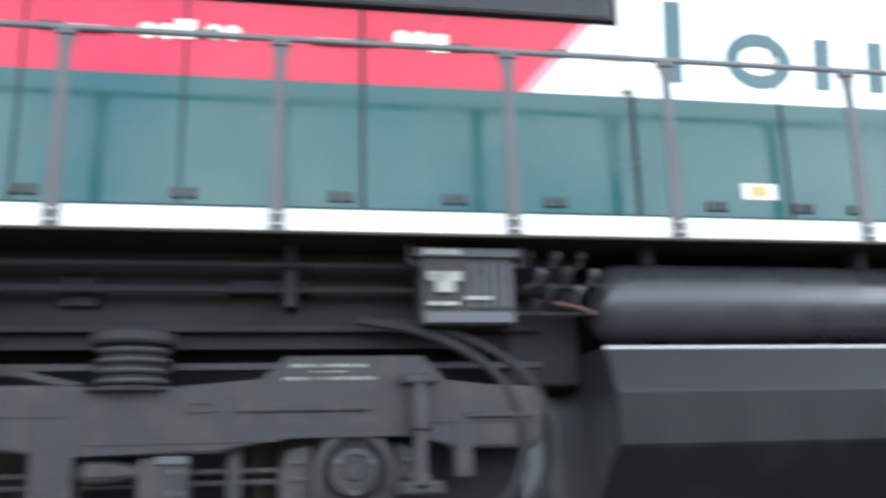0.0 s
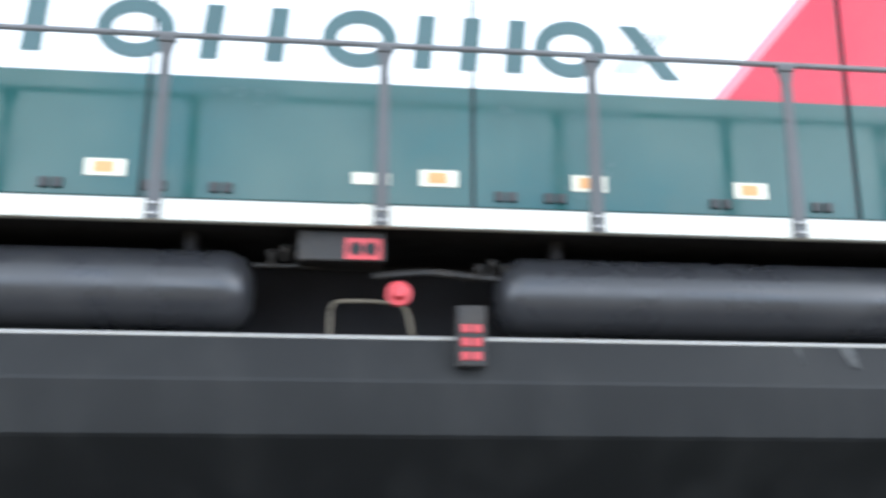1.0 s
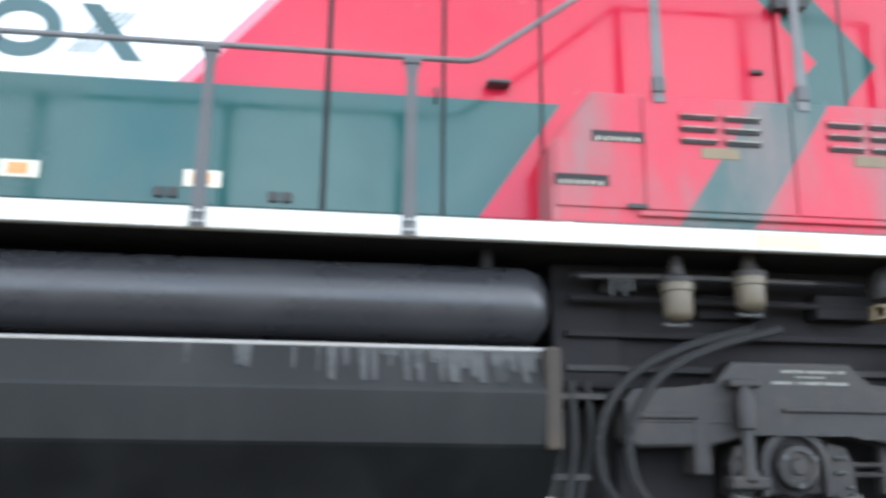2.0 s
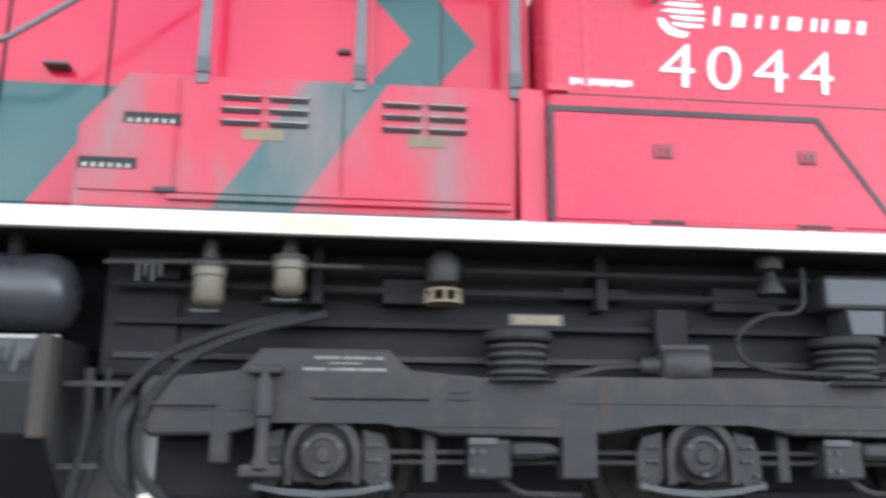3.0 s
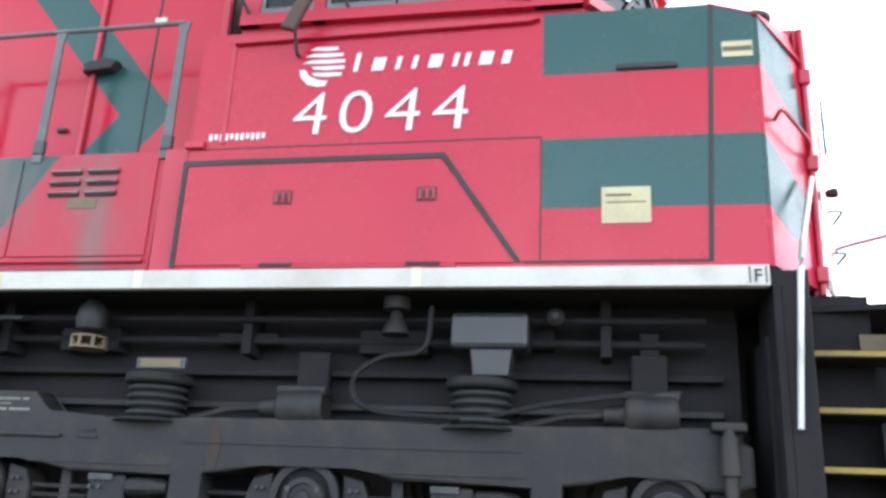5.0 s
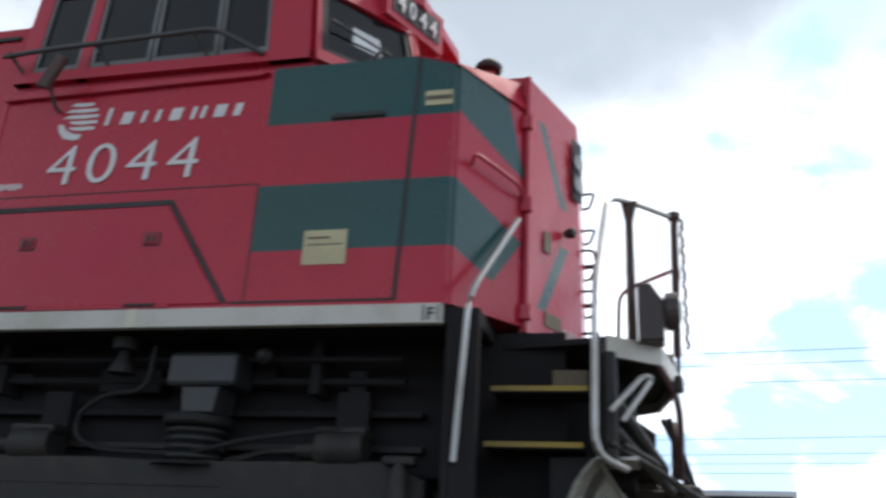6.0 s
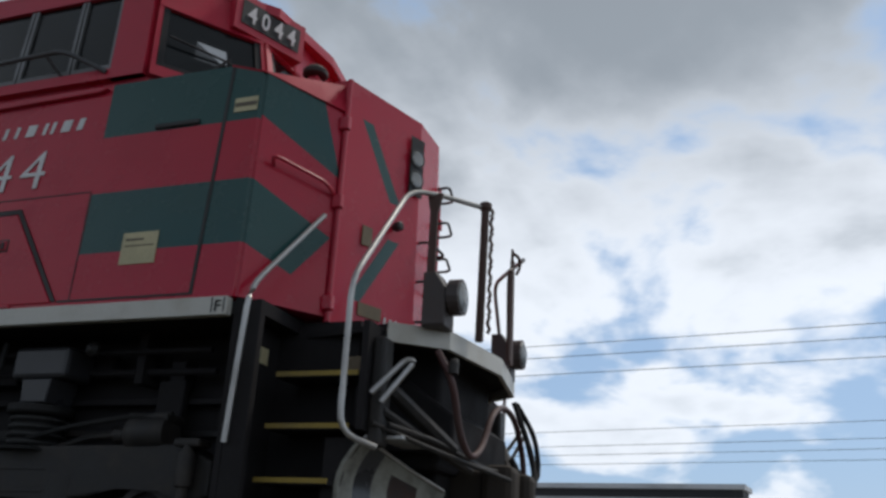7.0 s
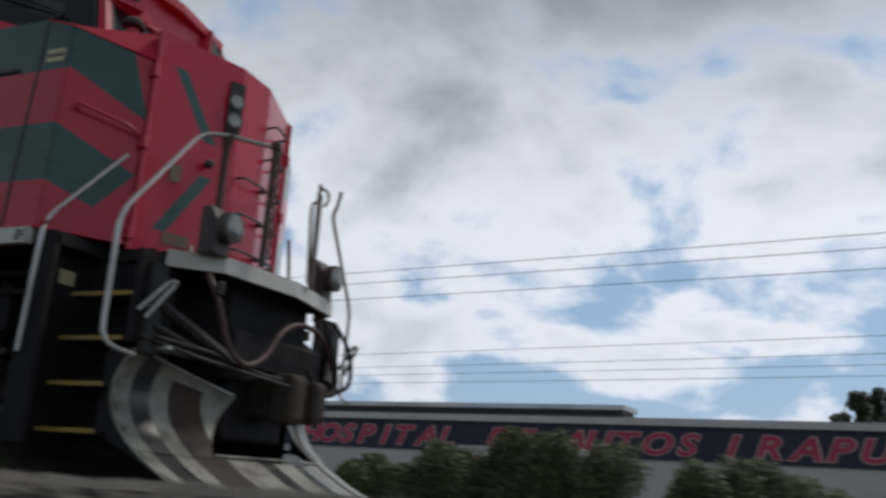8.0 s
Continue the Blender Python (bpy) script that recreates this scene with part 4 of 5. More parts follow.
def build_tank():
    section = ((-1.30, 1.15), (-1.44, 1.14), (-1.553, 0.925), (-1.56, 0.905), (-1.53, 0.65), (-1.515, 0.63), (-1.1, 0.24), (1.1, 0.24), (1.515, 0.63), (1.53, 0.65), (1.56, 0.905), (1.553, 0.925), (1.44, 1.14), (1.30, 1.15))
    bm = bmesh.new()
    a = [bm.verts.new((-12.97, y, z)) for y, z in section]
    b = [bm.verts.new((-6.07, y, z)) for y, z in section]
    n = len(section)
    bm.faces.new(a), bm.faces.new(b[::-1])
    for i in range(n):
        bm.faces.new((a[i], b[i], b[(i + 1) % n], a[(i + 1) % n]))
    bmesh.ops.bevel(bm, geom=[e for e in bm.edges if abs(e.verts[0].co.x - e.verts[1].co.x) < 0.01], offset=0.012, segments=2, affect="EDGES")
    tank = part("fuel_tank", bm, "tank", LOCO, "dark grey faceted fuel tank with dried spills")
    # bright tube stands in for the highlight on the tank's top edge
    part("tank_edge_glint", tube([(-12.97, -1.435, 1.145), (-6.07, -1.435, 1.145)], 0.014), "steel", tank)
    rnd = random.Random(11)
    for i in range(74):
        x = -6.12 - abs(rnd.gauss(0, 1)) * 0.75
        drop = rnd.uniform(0.05, 0.16) if rnd.random() < 0.75 else rnd.uniform(0.18, 0.28)
        w = rnd.uniform(0.006, 0.03)
        if x < -9:
            continue
        d = Vector((0, -0.105, -0.19)).normalized()
        top = Vector((x, -1.442, 1.138))
        side = Vector((w, 0, 0))
        q = [top - side, top + side, top + side * 0.6 + d * min(drop, 0.215), top - side * 0.4 + d * min(drop * 0.9, 0.2)]
        part("dried_spill", add_sheet(bmesh.new(), q[::-1], 0.002 + rnd.random() * 0.0015), "spill", tank)
    part("tank_end_rib", boxed(-6.15, -6.065, -1.565, -1.40, 0.62, 1.15, 0.02), "wheel", tank)
    for x0, x1 in ((-12.97, -10.94), (-9.62, -6.06)):
        L = x1 - x0
        prof = [(0.02, 0.0), (0.12, 0.015), (0.19, 0.06), (0.225, 0.14)] + [(0.225, L - 0.14), (0.19, L - 0.06), (0.12, L - 0.015), (0.02, L)]
        for y in (-1.22, 1.22):
            air = part("air_reservoir", turned(prof, (x0, y, 1.41), (1, 0, 0), 36), "air", LOCO, "long black cylindrical air reservoir", True)
            for x in (x0 + 0.35, x1 - 0.35):
                strap = bmesh.new()
                add_box(strap, x - 0.03, x + 0.03, y - 0.06, y + 0.06, 1.6, 1.73)
                part("hanger", strap, "black", air)
    # fill valve, box, gauge and pipes between the reservoirs
    box = part("cutoff_box", boxed(-10.70, -10.24, -1.46, -1.2, 1.545, 1.714, 0.01), "truck", LOCO, "grey box with a red plate")
    part("red_plate", boxed(-10.45, -10.26, -1.47, -1.46, 1.555, 1.67), "warn", box)
    holes = turned(((0.036, 0), (0.036, 0.006)), (-10.395, -1.47, 1.612), (0, -1, 0), 16)
    part("socket", add_turned(holes, ((0.036, 0), (0.036, 0.006)), (-10.315, -1.47, 1.612), (0, -1, 0), 16), "gasket", box)
    part("red_valve", turned(((0.03, 0), (0.068, 0.015), (0.068, 0.045), (0.045, 0.05), (0.03, 0.09)), (-10.16, -1.36, 1.385), (0, -1, 0.1), 18), "warn", LOCO, "round red valve")
    part("filler_pipe", tube([(-10.52, -1.4, 1.15), (-10.52, -1.4, 1.34), (-10.3, -1.4, 1.345), (-10.12, -1.38, 1.33), (-10.08, -1.38, 1.15)], 0.011), "brass", LOCO)
    part("cross_pipe", tube([(-10.3, -1.3, 1.5), (-10.0, -1.3, 1.53), (-9.6, -1.3, 1.5), (-9.4, -1.2, 1.5)], 0.022), "truck", LOCO)
    gauge = part("fuel_gauge", boxed(-9.87, -9.72, -1.60, -1.54, 0.985, 1.30, 0.01), "truck", LOCO, "tall grey fuel gauge")
    for z in (1.04, 1.11, 1.18):
        for x in (-9.845, -9.785):
            part("gauge_mark", boxed(x, x + 0.04, -1.607, -1.598, z - 0.022, z + 0.022, 0.006), "warn", gauge)
    for x0, x1, z in ((-10.85, -10.7, 1.55), (-13.25, -12.97, 1.5), (-9.72, -9.58, 1.5), (-13.3, -12.95, 1.35)):
        fit = bmesh.new()
        for i in range(3):
            x = x0 + (x1 - x0) * i / 2
            add_turned(fit, ((0.018, 0), (0.018, 0.05), (0.03, 0.05), (0.03, 0.08)), (x, -1.3, z + 0.03 * (i % 2)), (0.1, -0.6, 1), 8)
        add_tube(fit, [(x0 - 0.1, -1.28, z), (x1 + 0.1, -1.28, z)], 0.014)
        part("pipe_fitting", fit, "truck", LOCO)
    panel = part("relay_box", boxed(-13.93, -13.43, -1.38, -1.12, 1.27, 1.65, 0.012), "truck", LOCO, "ribbed grey relay box with pale tags")
    for i in range(5):
        part("rib", boxed(-13.68 + i * 0.05, -13.655 + i * 0.05, -1.40, -1.379, 1.36, 1.6, 0.004), "edge", panel)
    part("flange", boxed(-13.96, -13.4, -1.41, -1.379, 1.63, 1.68, 0.006), "dark_rail", panel)
    part("flange", boxed(-13.92, -13.44, -1.41, -1.379, 1.28, 1.34, 0.006), "dark_rail", panel)
    for x0, x1, z0, z1 in ((-13.92, -13.72, 1.64, 1.67), (-13.9, -13.72, 1.50, 1.55), (-13.86, -13.76, 1.44, 1.5), (-13.9, -13.74, 1.37, 1.39), (-13.7, -13.56, 1.40, 1.42)):
        part("tag", boxed(x0, x1, -1.418, -1.409, z0, z1), "dull", panel)
    part("hanger", tube([(-13.98, -1.3, 1.72), (-13.98, -1.3, 1.62), (-13.9, -1.3, 1.6)], 0.012), "dark_rail", panel)
    part("hanger", tube([(-13.36, -1.3, 1.72), (-13.36, -1.3, 1.62), (-13.42, -1.3, 1.6)], 0.012), "dark_rail", panel)
    for i in range(9):
        x = -13.34 + i * 0.05
        part("pipe_fitting", turned(((0.014, 0), (0.014, 0.06), (0.026, 0.06), (0.026, 0.09), (0.012, 0.1)), (x, -1.3 - 0.03 * (i % 3), 1.60 - 0.10 * (i % 3)), (0.1, -0.5, 1 - 0.4 * (i % 2)), 8), "edge" if i % 2 else "truck", LOCO)
    part("red_cable", tube([(-13.2, -1.34, 1.40), (-13.08, -1.36, 1.375), (-12.98, -1.34, 1.34)], 0.014), "rust_hose", LOCO)


def build_underbody():
    for x, z0, z1 in ((-5.335, 1.33, 1.55), (-4.90, 1.40, 1.60)):
        h = z1 - z0
        bowl = part("air_filter", turned(((0.03, 0), (0.07, 0.02), (0.085, 0.05), (0.085, h - 0.05), (0.095, h - 0.045), (0.095, h)), (x, -1.36, z0), (0, 0, 1), 18), "brass", LOCO, "pale metal filter bowl hung below the sill", True)
        part("filter_head", turned(((0.1, 0), (0.1, 0.03), (0.05, 0.05), (0.03, 0.16)), (x, -1.36, z1), (0, 0, 1), 16), "truck", bowl)
        part("drain_cock", tube([(x - 0.09, -1.37, z0 - 0.015), (x - 0.02, -1.37, z0 - 0.02), (x + 0.06, -1.37, z0 - 0.015)], 0.011), "edge", bowl)
    part("manifold", tube([(-5.9, -1.36, 1.575), (-5.3, -1.36, 1.59), (-4.5, -1.36, 1.58)], 0.018), "truck", LOCO)
    for i in range(4):
        part("cock", tube([(-5.72 + i * 0.04, -1.37, 1.57), (-5.72 + i * 0.04, -1.37, 1.47 + 0.03 * (i % 2))], 0.007), "edge", LOCO)
    globe = part("drain_valve", turned(((0.03, 0), (0.09, 0.03), (0.105, 0.1), (0.09, 0.17), (0.04, 0.22)), (-4.03, -1.33, 1.48), (0, 0, 1), 18), "truck", LOCO, "round grey drain valve with a slotted collar", True)
    collar = bmesh.new()
    add_turned(collar, ((0.11, 0), (0.11, 0.012)), (-4.03, -1.33, 1.455), (0, 0, 1), 18)
    add_turned(collar, ((0.115, 0), (0.115, 0.012)), (-4.03, -1.33, 1.385), (0, 0, 1), 18)
    for k in range(8):
        a = k * math.tau / 8
        add_box(collar, -4.03 + 0.1 * math.cos(a) - 0.008, -4.03 + 0.1 * math.cos(a) + 0.008, -1.33 + 0.1 * math.sin(a) - 0.008, -1.33 + 0.1 * math.sin(a) + 0.008, 1.39, 1.46)
    part("collar", collar, "faded", globe)
    tagplate = part("spring_tag", boxed(-3.66, -3.34, -1.37, -1.34, 1.265, 1.335, 0.006), "dark_rail", LOCO)
    part("tag_face", boxed(-3.63, -3.37, -1.375, -1.37, 1.275, 1.325), "faded", tagplate)
    part("horn", turned(((0.085, 0), (0.08, 0.02), (0.045, 0.09), (0.028, 0.14), (0.08, 0.15), (0.08, 0.22)), (-2.06, -1.33, 1.49), (0, 0, 1), 18), "truck", LOCO, "small grey bell-shaped horn", True)
    heater = part("junction_box", boxed(-1.73, -1.28, -1.36, -1.1, 1.41, 1.62, 0.03), "air", LOCO, "grey junction box under the sill")
    part("lower_box", prism(((-1.59, 1.25), (-1.39, 1.25), (-1.37, 1.405), (-1.61, 1.405)), -1.37, -1.12, 0.01), "air", heater)
    part("small_lamp", turned(((0.05, 0), (0.05, 0.03), (0.02, 0.06)), (-1.13, -1.3, 1.60), (0, -1, 0), 14), "truck", LOCO)
    part("loop_hose", tube([(-1.85, -1.33, 1.66), (-1.86, -1.34, 1.375), (-2.13, -1.34, 1.37), (-2.31, -1.34, 1.24), (-2.28, -1.34, 1.09), (-2.1, -1.34, 1.03), (-1.6, -1.34, 1.015), (-1.4, -1.33, 1.05), (-1.2, -1.33, 1.10), (-0.75, -1.33, 1.16), (-0.45, -1.3, 1.18)], 0.017, 8, 0.12), "rubber", LOCO)
    for x, dy in ((0.0, 0.0), (0.16, 0.03)):
        part("sander_hose", tube([(-4.85 + x, -1.25 - dy, 1.32), (-5.25 + x, -1.28 - dy, 1.22), (-5.62 + x, -1.3 - dy, 1.05), (-5.82 + x, -1.32 - dy, 0.75), (-5.80 + x, -1.32 - dy, 0.45), (-5.62 + x, -1.3 - dy, 0.28)], 0.028, 8, 0.2), "rubber", LOCO)
        part("sander_hose", tube([(-14.08 - x, -1.2 - dy, 1.32), (-13.7 - x, -1.25 - dy, 1.25), (-13.36 - x, -1.28 - dy, 1.05), (-13.23 - x, -1.32 - dy, 0.75), (-13.26 - x, -1.32 - dy, 0.5), (-13.44 - x, -1.3 - dy, 0.3)], 0.028, 8, 0.2), "rubber", LOCO)
    for dx, r in ((0.0, 0.03), (0.1, 0.018)):
        part("drain_pipe", tube([(-5.95 + dx, -1.27, 1.0), (-5.93 + dx, -1.28, 0.7), (-5.99 + dx * 0.6, -1.28, 0.28)], r, 8, 0.1), "rubber", LOCO)
    part("bracket", boxed(-6.07, -5.75, -1.3, -1.25, 0.9, 0.93), "truck", LOCO)
    part("bracket", boxed(-6.07, -5.85, -1.3, -1.25, 0.47, 0.50), "truck", LOCO)
    # bulk that fills the middle between the wheels
    for x in (-4.68, -2.54, -0.54, -14.27, -16.41, -18.41):
        part("gear_case", boxed(x - 0.28, x + 0.28, -0.66, 0.66, 0.2, 0.9, 0.06), "black", LOCO)
        part("traction_motor", boxed(x + 0.18 if x > -9 else x - (1.75 if x > -18 else 0.5), x + 1.75 if x > -9 and x < -1 else (x + 0.5 if x > -9 else x - 0.18), -0.62, 0.62, 0.14, 0.95, 0.08), "black", LOCO)


def truck_side(turn, y0, y1):
    """Outline of a truck's side frame; turn maps x to its place."""
    top = ((-5.66, 0.90), (-5.60, 0.965), (-5.13, 0.975), (-5.03, 1.125), (-4.33, 1.125), (-4.215, 0.985), (-3.85, 0.985), (-3.80, 0.955), (-3.36, 0.955), (-3.30, 0.99), (-2.1, 0.99), (-1.80, 0.985), (-1.76, 0.96), (-1.36, 0.96), (-1.30, 0.985), (-0.3, 1.0), (-0.10, 0.90))
    foot = ((-0.10, 0.70), (-0.22, 0.66), (-0.36, 0.67), (-0.42, 0.745), (-0.74, 0.755), (-0.95, 0.68), (-1.26, 0.655), (-2.02, 0.665), (-2.26, 0.745), (-2.80, 0.745), (-3.0, 0.68), (-3.3, 0.65), (-4.02, 0.65), (-4.36, 0.74), (-4.97, 0.74), (-5.18, 0.65), (-5.60, 0.64), (-5.66, 0.70))
    return prism([(turn(x), z) for x, z in top + foot], y0, y1, 0.022)


def build_truck(turn, flip):
    side = part("truck_frame", truck_side(turn, -1.34, -1.14), "truck", LOCO, "dusty dark grey cast truck side frame")
    part("truck_frame", truck_side(turn, 1.14, 1.34), "truck", LOCO)
    bolster = bmesh.new()
    for x in (-3.6, -1.55):
        add_box(bolster, min(turn(x - 0.2), turn(x + 0.2)), max(turn(x - 0.2), turn(x + 0.2)), -1.13, 1.13, 0.72, 0.93, 0.02)
    part("transom", bolster, "black", LOCO)

    ends = sorted((turn(-5.62), turn(-5.02)))
    part("end_beam", boxed(*ends, -1.04, 1.04, 0.30, 0.93, 0.03), "black", LOCO)
    ends = sorted((turn(-5.98), turn(-5.55)))
    part("cross_member", boxed(*ends, -1.02, 1.02, 0.98, 1.73, 0.02), "black", LOCO)
    part("sand_pipe", tube([(turn(-5.62), -1.2, 1.0), (turn(-5.74), -1.16, 0.7), (turn(-5.70), -1.1, 0.25), (turn(-5.55), -0.95, 0.12)], 0.024), "rubber", LOCO)

    def span(a, b):
        return (turn(a), turn(b)) if turn(a) < turn(b) else (turn(b), turn(a))

    for a, b in ((-3.36, -3.16), (-1.26, -1.09), (-5.28, -5.18)):
        part("pedestal_leg", boxed(*span(a, b), -1.345, -1.16, 0.42 if b > -5 else 0.5, 0.82, 0.015), "truck", side)
    for ax in (-4.68, -2.54, -0.54):
        x = turn(ax)
        arch = [(x - 0.19, 0.40), (x + 0.19, 0.40), (x + 0.19, 0.56)] + [(x + 0.19 * math.cos(k * math.pi / 10), 0.56 + 0.19 * math.sin(k * math.pi / 10)) for k in range(1, 10)] + [(x - 0.19, 0.56)]
        bearing = part("axle_box", prism(arch, -1.27, -1.0, 0.012), "truck", side, "arched axle box with a round bearing cap")
        flange = bmesh.new()
        outer = [(x + 0.205 * math.cos(k * math.pi / 12), 0.56 + 0.205 * math.sin(k * math.pi / 12)) for k in range(13)]
        inner = [(x + 0.165 * math.cos(k * math.pi / 12), 0.56 + 0.165 * math.sin(k * math.pi / 12)) for k in range(13)]
        add_prism(flange, [(x + 0.205, 0.39)] + outer + [(x - 0.205, 0.39), (x - 0.165, 0.39)] + inner[::-1] + [(x + 0.165, 0.39)], -1.315, -1.262, 0.006)
        part("box_flange", flange, "truck", bearing)
        part("bearing_seal", turned(((0.158, 0), (0.158, 0.02), (0.14, 0.022)), (x, -1.262, 0.55), (0, -1, 0), 28), "black", bearing, "", True)
        part("bearing_cap", turned(((0.125, 0), (0.125, 0.045), (0.115, 0.06), (0.085, 0.064), (0.08, 0.05), (0.05, 0.05), (0.04, 0.066), (0.0, 0.068)), (x, -1.28, 0.55), (0, -1, 0), 28), "truck", bearing, "", True)
        for k in range(3):
            a = k * math.tau / 3 + 0.5
            part("cap_bolt", turned(((0.017, 0), (0.017, 0.022)), (x + 0.1 * math.cos(a), -1.335, 0.55 + 0.1 * math.sin(a)), (0, -1, 0), 6), "edge", bearing)
        part("keeper", prism([(x + dx, z) for dx, z in ((-0.36, 0.37), (-0.2, 0.34), (0, 0.325), (0.2, 0.34), (0.36, 0.37), (0.36, 0.40), (0.2, 0.375), (0, 0.36), (-0.2, 0.375), (-0.36, 0.40))], -1.32, -1.2, 0.006), "edge", bearing)
        for s in (-1, 1):
            wing = part("journal_guide", prism([(x + s * dx, z) for dx, z in ((0.21, 0.42), (0.27, 0.36), (0.37, 0.41), (0.37, 0.56), (0.33, 0.66), (0.21, 0.69))], -1.27, -1.08, 0.015), "truck", bearing)
            for dx, z in ((0.26, 0.60), (0.30, 0.60), (0.26, 0.52), (0.30, 0.52), (0.33, 0.44)):
                part("stud", turned(((0.013, 0), (0.013, 0.022), (0.006, 0.026)), (x + s * dx, -1.27, z), (0, -1, 0), 6), "edge", wing)
            part("guide_nut", turned(((0.03, 0), (0.03, 0.03), (0.018, 0.05)), (x + s * 0.35, -1.27, 0.385), (0, -1, 0), 8), "edge", wing)
    # rods between the axle boxes, with brake rigging
    for a, b in ((-4.4, -2.85), (-2.25, -0.85)):
        rods = bmesh.new()
        for z in (0.51, 0.565):
            add_tube(rods, [(turn(a), -1.22, z), (turn(b), -1.22, z)], 0.016)
        part("radius_rod", rods, "truck", side)
        m = (a + b) / 2
        part("brake_head", boxed(*span(m - 0.26, m - 0.02), -1.32, -1.12, 0.42, 0.64, 0.02), "truck", side)
        part("brake_rod", tube([(turn(m - 0.05), -1.26, 0.57), (turn(m + 0.18), -1.26, 0.58), (turn(m + 0.2), -1.26, 0.57)], 0.05, 10), "truck", side)
        part("brake_rod", tube([(turn(m + 0.15), -1.26, 0.57), (turn(m + 0.36), -1.26, 0.56)], 0.03, 10), "truck", side)
        part("rod_end", boxed(*span(m + 0.3, m + 0.4), -1.31, -1.2, 0.49, 0.63, 0.012), "edge", side)
        part("rod_nut", turned(((0.04, 0), (0.056, 0.02), (0.056, 0.16), (0.045, 0.18), (0.03, 0.26)), (min(turn(m - 0.02), turn(m + 0.24)), -1.29, 0.575), (1, 0, 0), 12), "truck", side)
        for k in range(4):
            part("stud", turned(((0.014, 0), (0.014, 0.02)), (turn(m - 0.24 + 0.06 * (k % 2)), -1.318, 0.47 + 0.1 * (k // 2)), (0, -1, 0), 6), "edge", side)
        part("brake_lever", boxed(*span(m - 0.5, m - 0.43), -1.24, -1.16, 0.40, 0.68, 0.01), "truck", side)
        part("brake_link", tube([(turn(m - 0.1), -1.22, 0.44), (turn(m + 0.05), -1.22, 0.34), (turn(m + 0.4), -1.2, 0.33)], 0.02), "truck", side)
        part("slack_adjuster", boxed(*span(m - 0.26, m - 0.1), -1.335, -1.319, 0.605, 0.645, 0.006), "edge", side)
        bar = part("brake_beam", boxed(*span(m - 0.6, m + 0.5), -0.95, -0.85, 0.26, 0.34, 0.015), "black", side)
    for x in (-3.58, -1.56):
        cx = turn(x)
        prof = [(0.25, 0.0), (0.23, 0.02)]
        for i in range(4):
            prof += [(0.155, 0.03 + i * 0.05), (0.175, 0.042 + i * 0.05), (0.175, 0.062 + i * 0.05), (0.155, 0.075 + i * 0.05)]
        prof += [(0.2, 0.235), (0.21, 0.25), (0.205, 0.29), (0.1, 0.30)]
        part("rubber_spring", turned(prof, (cx, -1.2, 0.955), (0, 0, 1), 24), "rubber", side, "stacked ringed rubber spring")
        for i in range(4):
            part("spring_ring", turned(((0.178, 0), (0.182, 0.006), (0.178, 0.012)), (cx, -1.2, 1.004 + i * 0.05), (0, 0, 1), 24), "edge", side)
    for x in (-2.62, -0.62):
        cx = turn(x)
        s = turn(x + 1) - cx
        cyl = bmesh.new()
        add_turned(cyl, ((0.1, 0), (0.115, 0.02), (0.115, 0.26), (0.1, 0.28), (0.06, 0.29), (0.05, 0.36), (0.05, 0.40)), (cx + 0.15 * s, -1.26, 1.07), (-s, 0, -0.03), 18)
        add_box(cyl, *sorted((cx - 0.14 * s, cx + 0.16 * s)), -1.33, -1.16, 1.13, 1.185, 0.015)
        add_box(cyl, *sorted((cx - 0.12 * s, cx + 0.14 * s)), -1.32, -1.15, 0.9, 1.05, 0.02)
        add_tube(cyl, [(cx - 0.25 * s, -1.27, 1.06), (cx - 0.45 * s, -1.26, 1.05), (cx - 0.65 * s, -1.24, 1.0), (cx - 0.72 * s, -1.22, 0.99)], 0.022)
        part("brake_cylinder", cyl, "truck", side, "grey brake cylinder on the frame", True)
        part("cylinder_bracket", boxed(*sorted((cx - 0.09 * s, cx + 0.11 * s)), -1.14, -1.08, 1.1, 1.42, 0.01), "black", side)
    for x in (-5.0, -0.23):
        cx = turn(x)
        prof = ((0.03, 0), (0.05, 0.02), (0.05, 0.06), (0.035, 0.08), (0.035, 0.28), (0.052, 0.29), (0.052, 0.47), (0.03, 0.5), (0.03, 0.54))
        damper = part("damper", turned(prof, (cx, -1.40, 0.46), (0, 0, 1), 14), "truck", side, "upright shock absorber", True)
        part("damper_mount", boxed(cx - 0.11, cx + 0.11, -1.43, -1.30, 0.43, 0.50, 0.015), "truck", damper)
        part("damper_mount", boxed(cx - 0.09, cx + 0.09, -1.43, -1.30, 0.97, 1.02, 0.015), "truck", damper)
    # rows of small white print on the hump and faint cast marks
    for z, a, b, n in ((1.072, -4.74, -4.36, 24), (1.042, -4.66, -4.46, 10), (1.008, -4.80, -4.33, 32)):
        x0, x1 = span(a, b)
        for i in range(n):
            w = (x1 - x0) / n
            if (i * 7 + 3) % 11 == 0:
                continue
            part("frame_print", boxed(x0 + i * w, x0 + i * w + w * 0.7, -1.344, -1.339, z - (0.008 if n != 10 else 0.004), z + (0.008 if n != 10 else 0.004)), "dull", side, "small pale print")
    part("cast_mark", add_box(boxed(*span(-4.0, -3.86), -1.352, -1.338, 0.85, 0.865), *span(-3.98, -3.88), -1.352, -1.338, 0.89, 0.90), "truck", side)
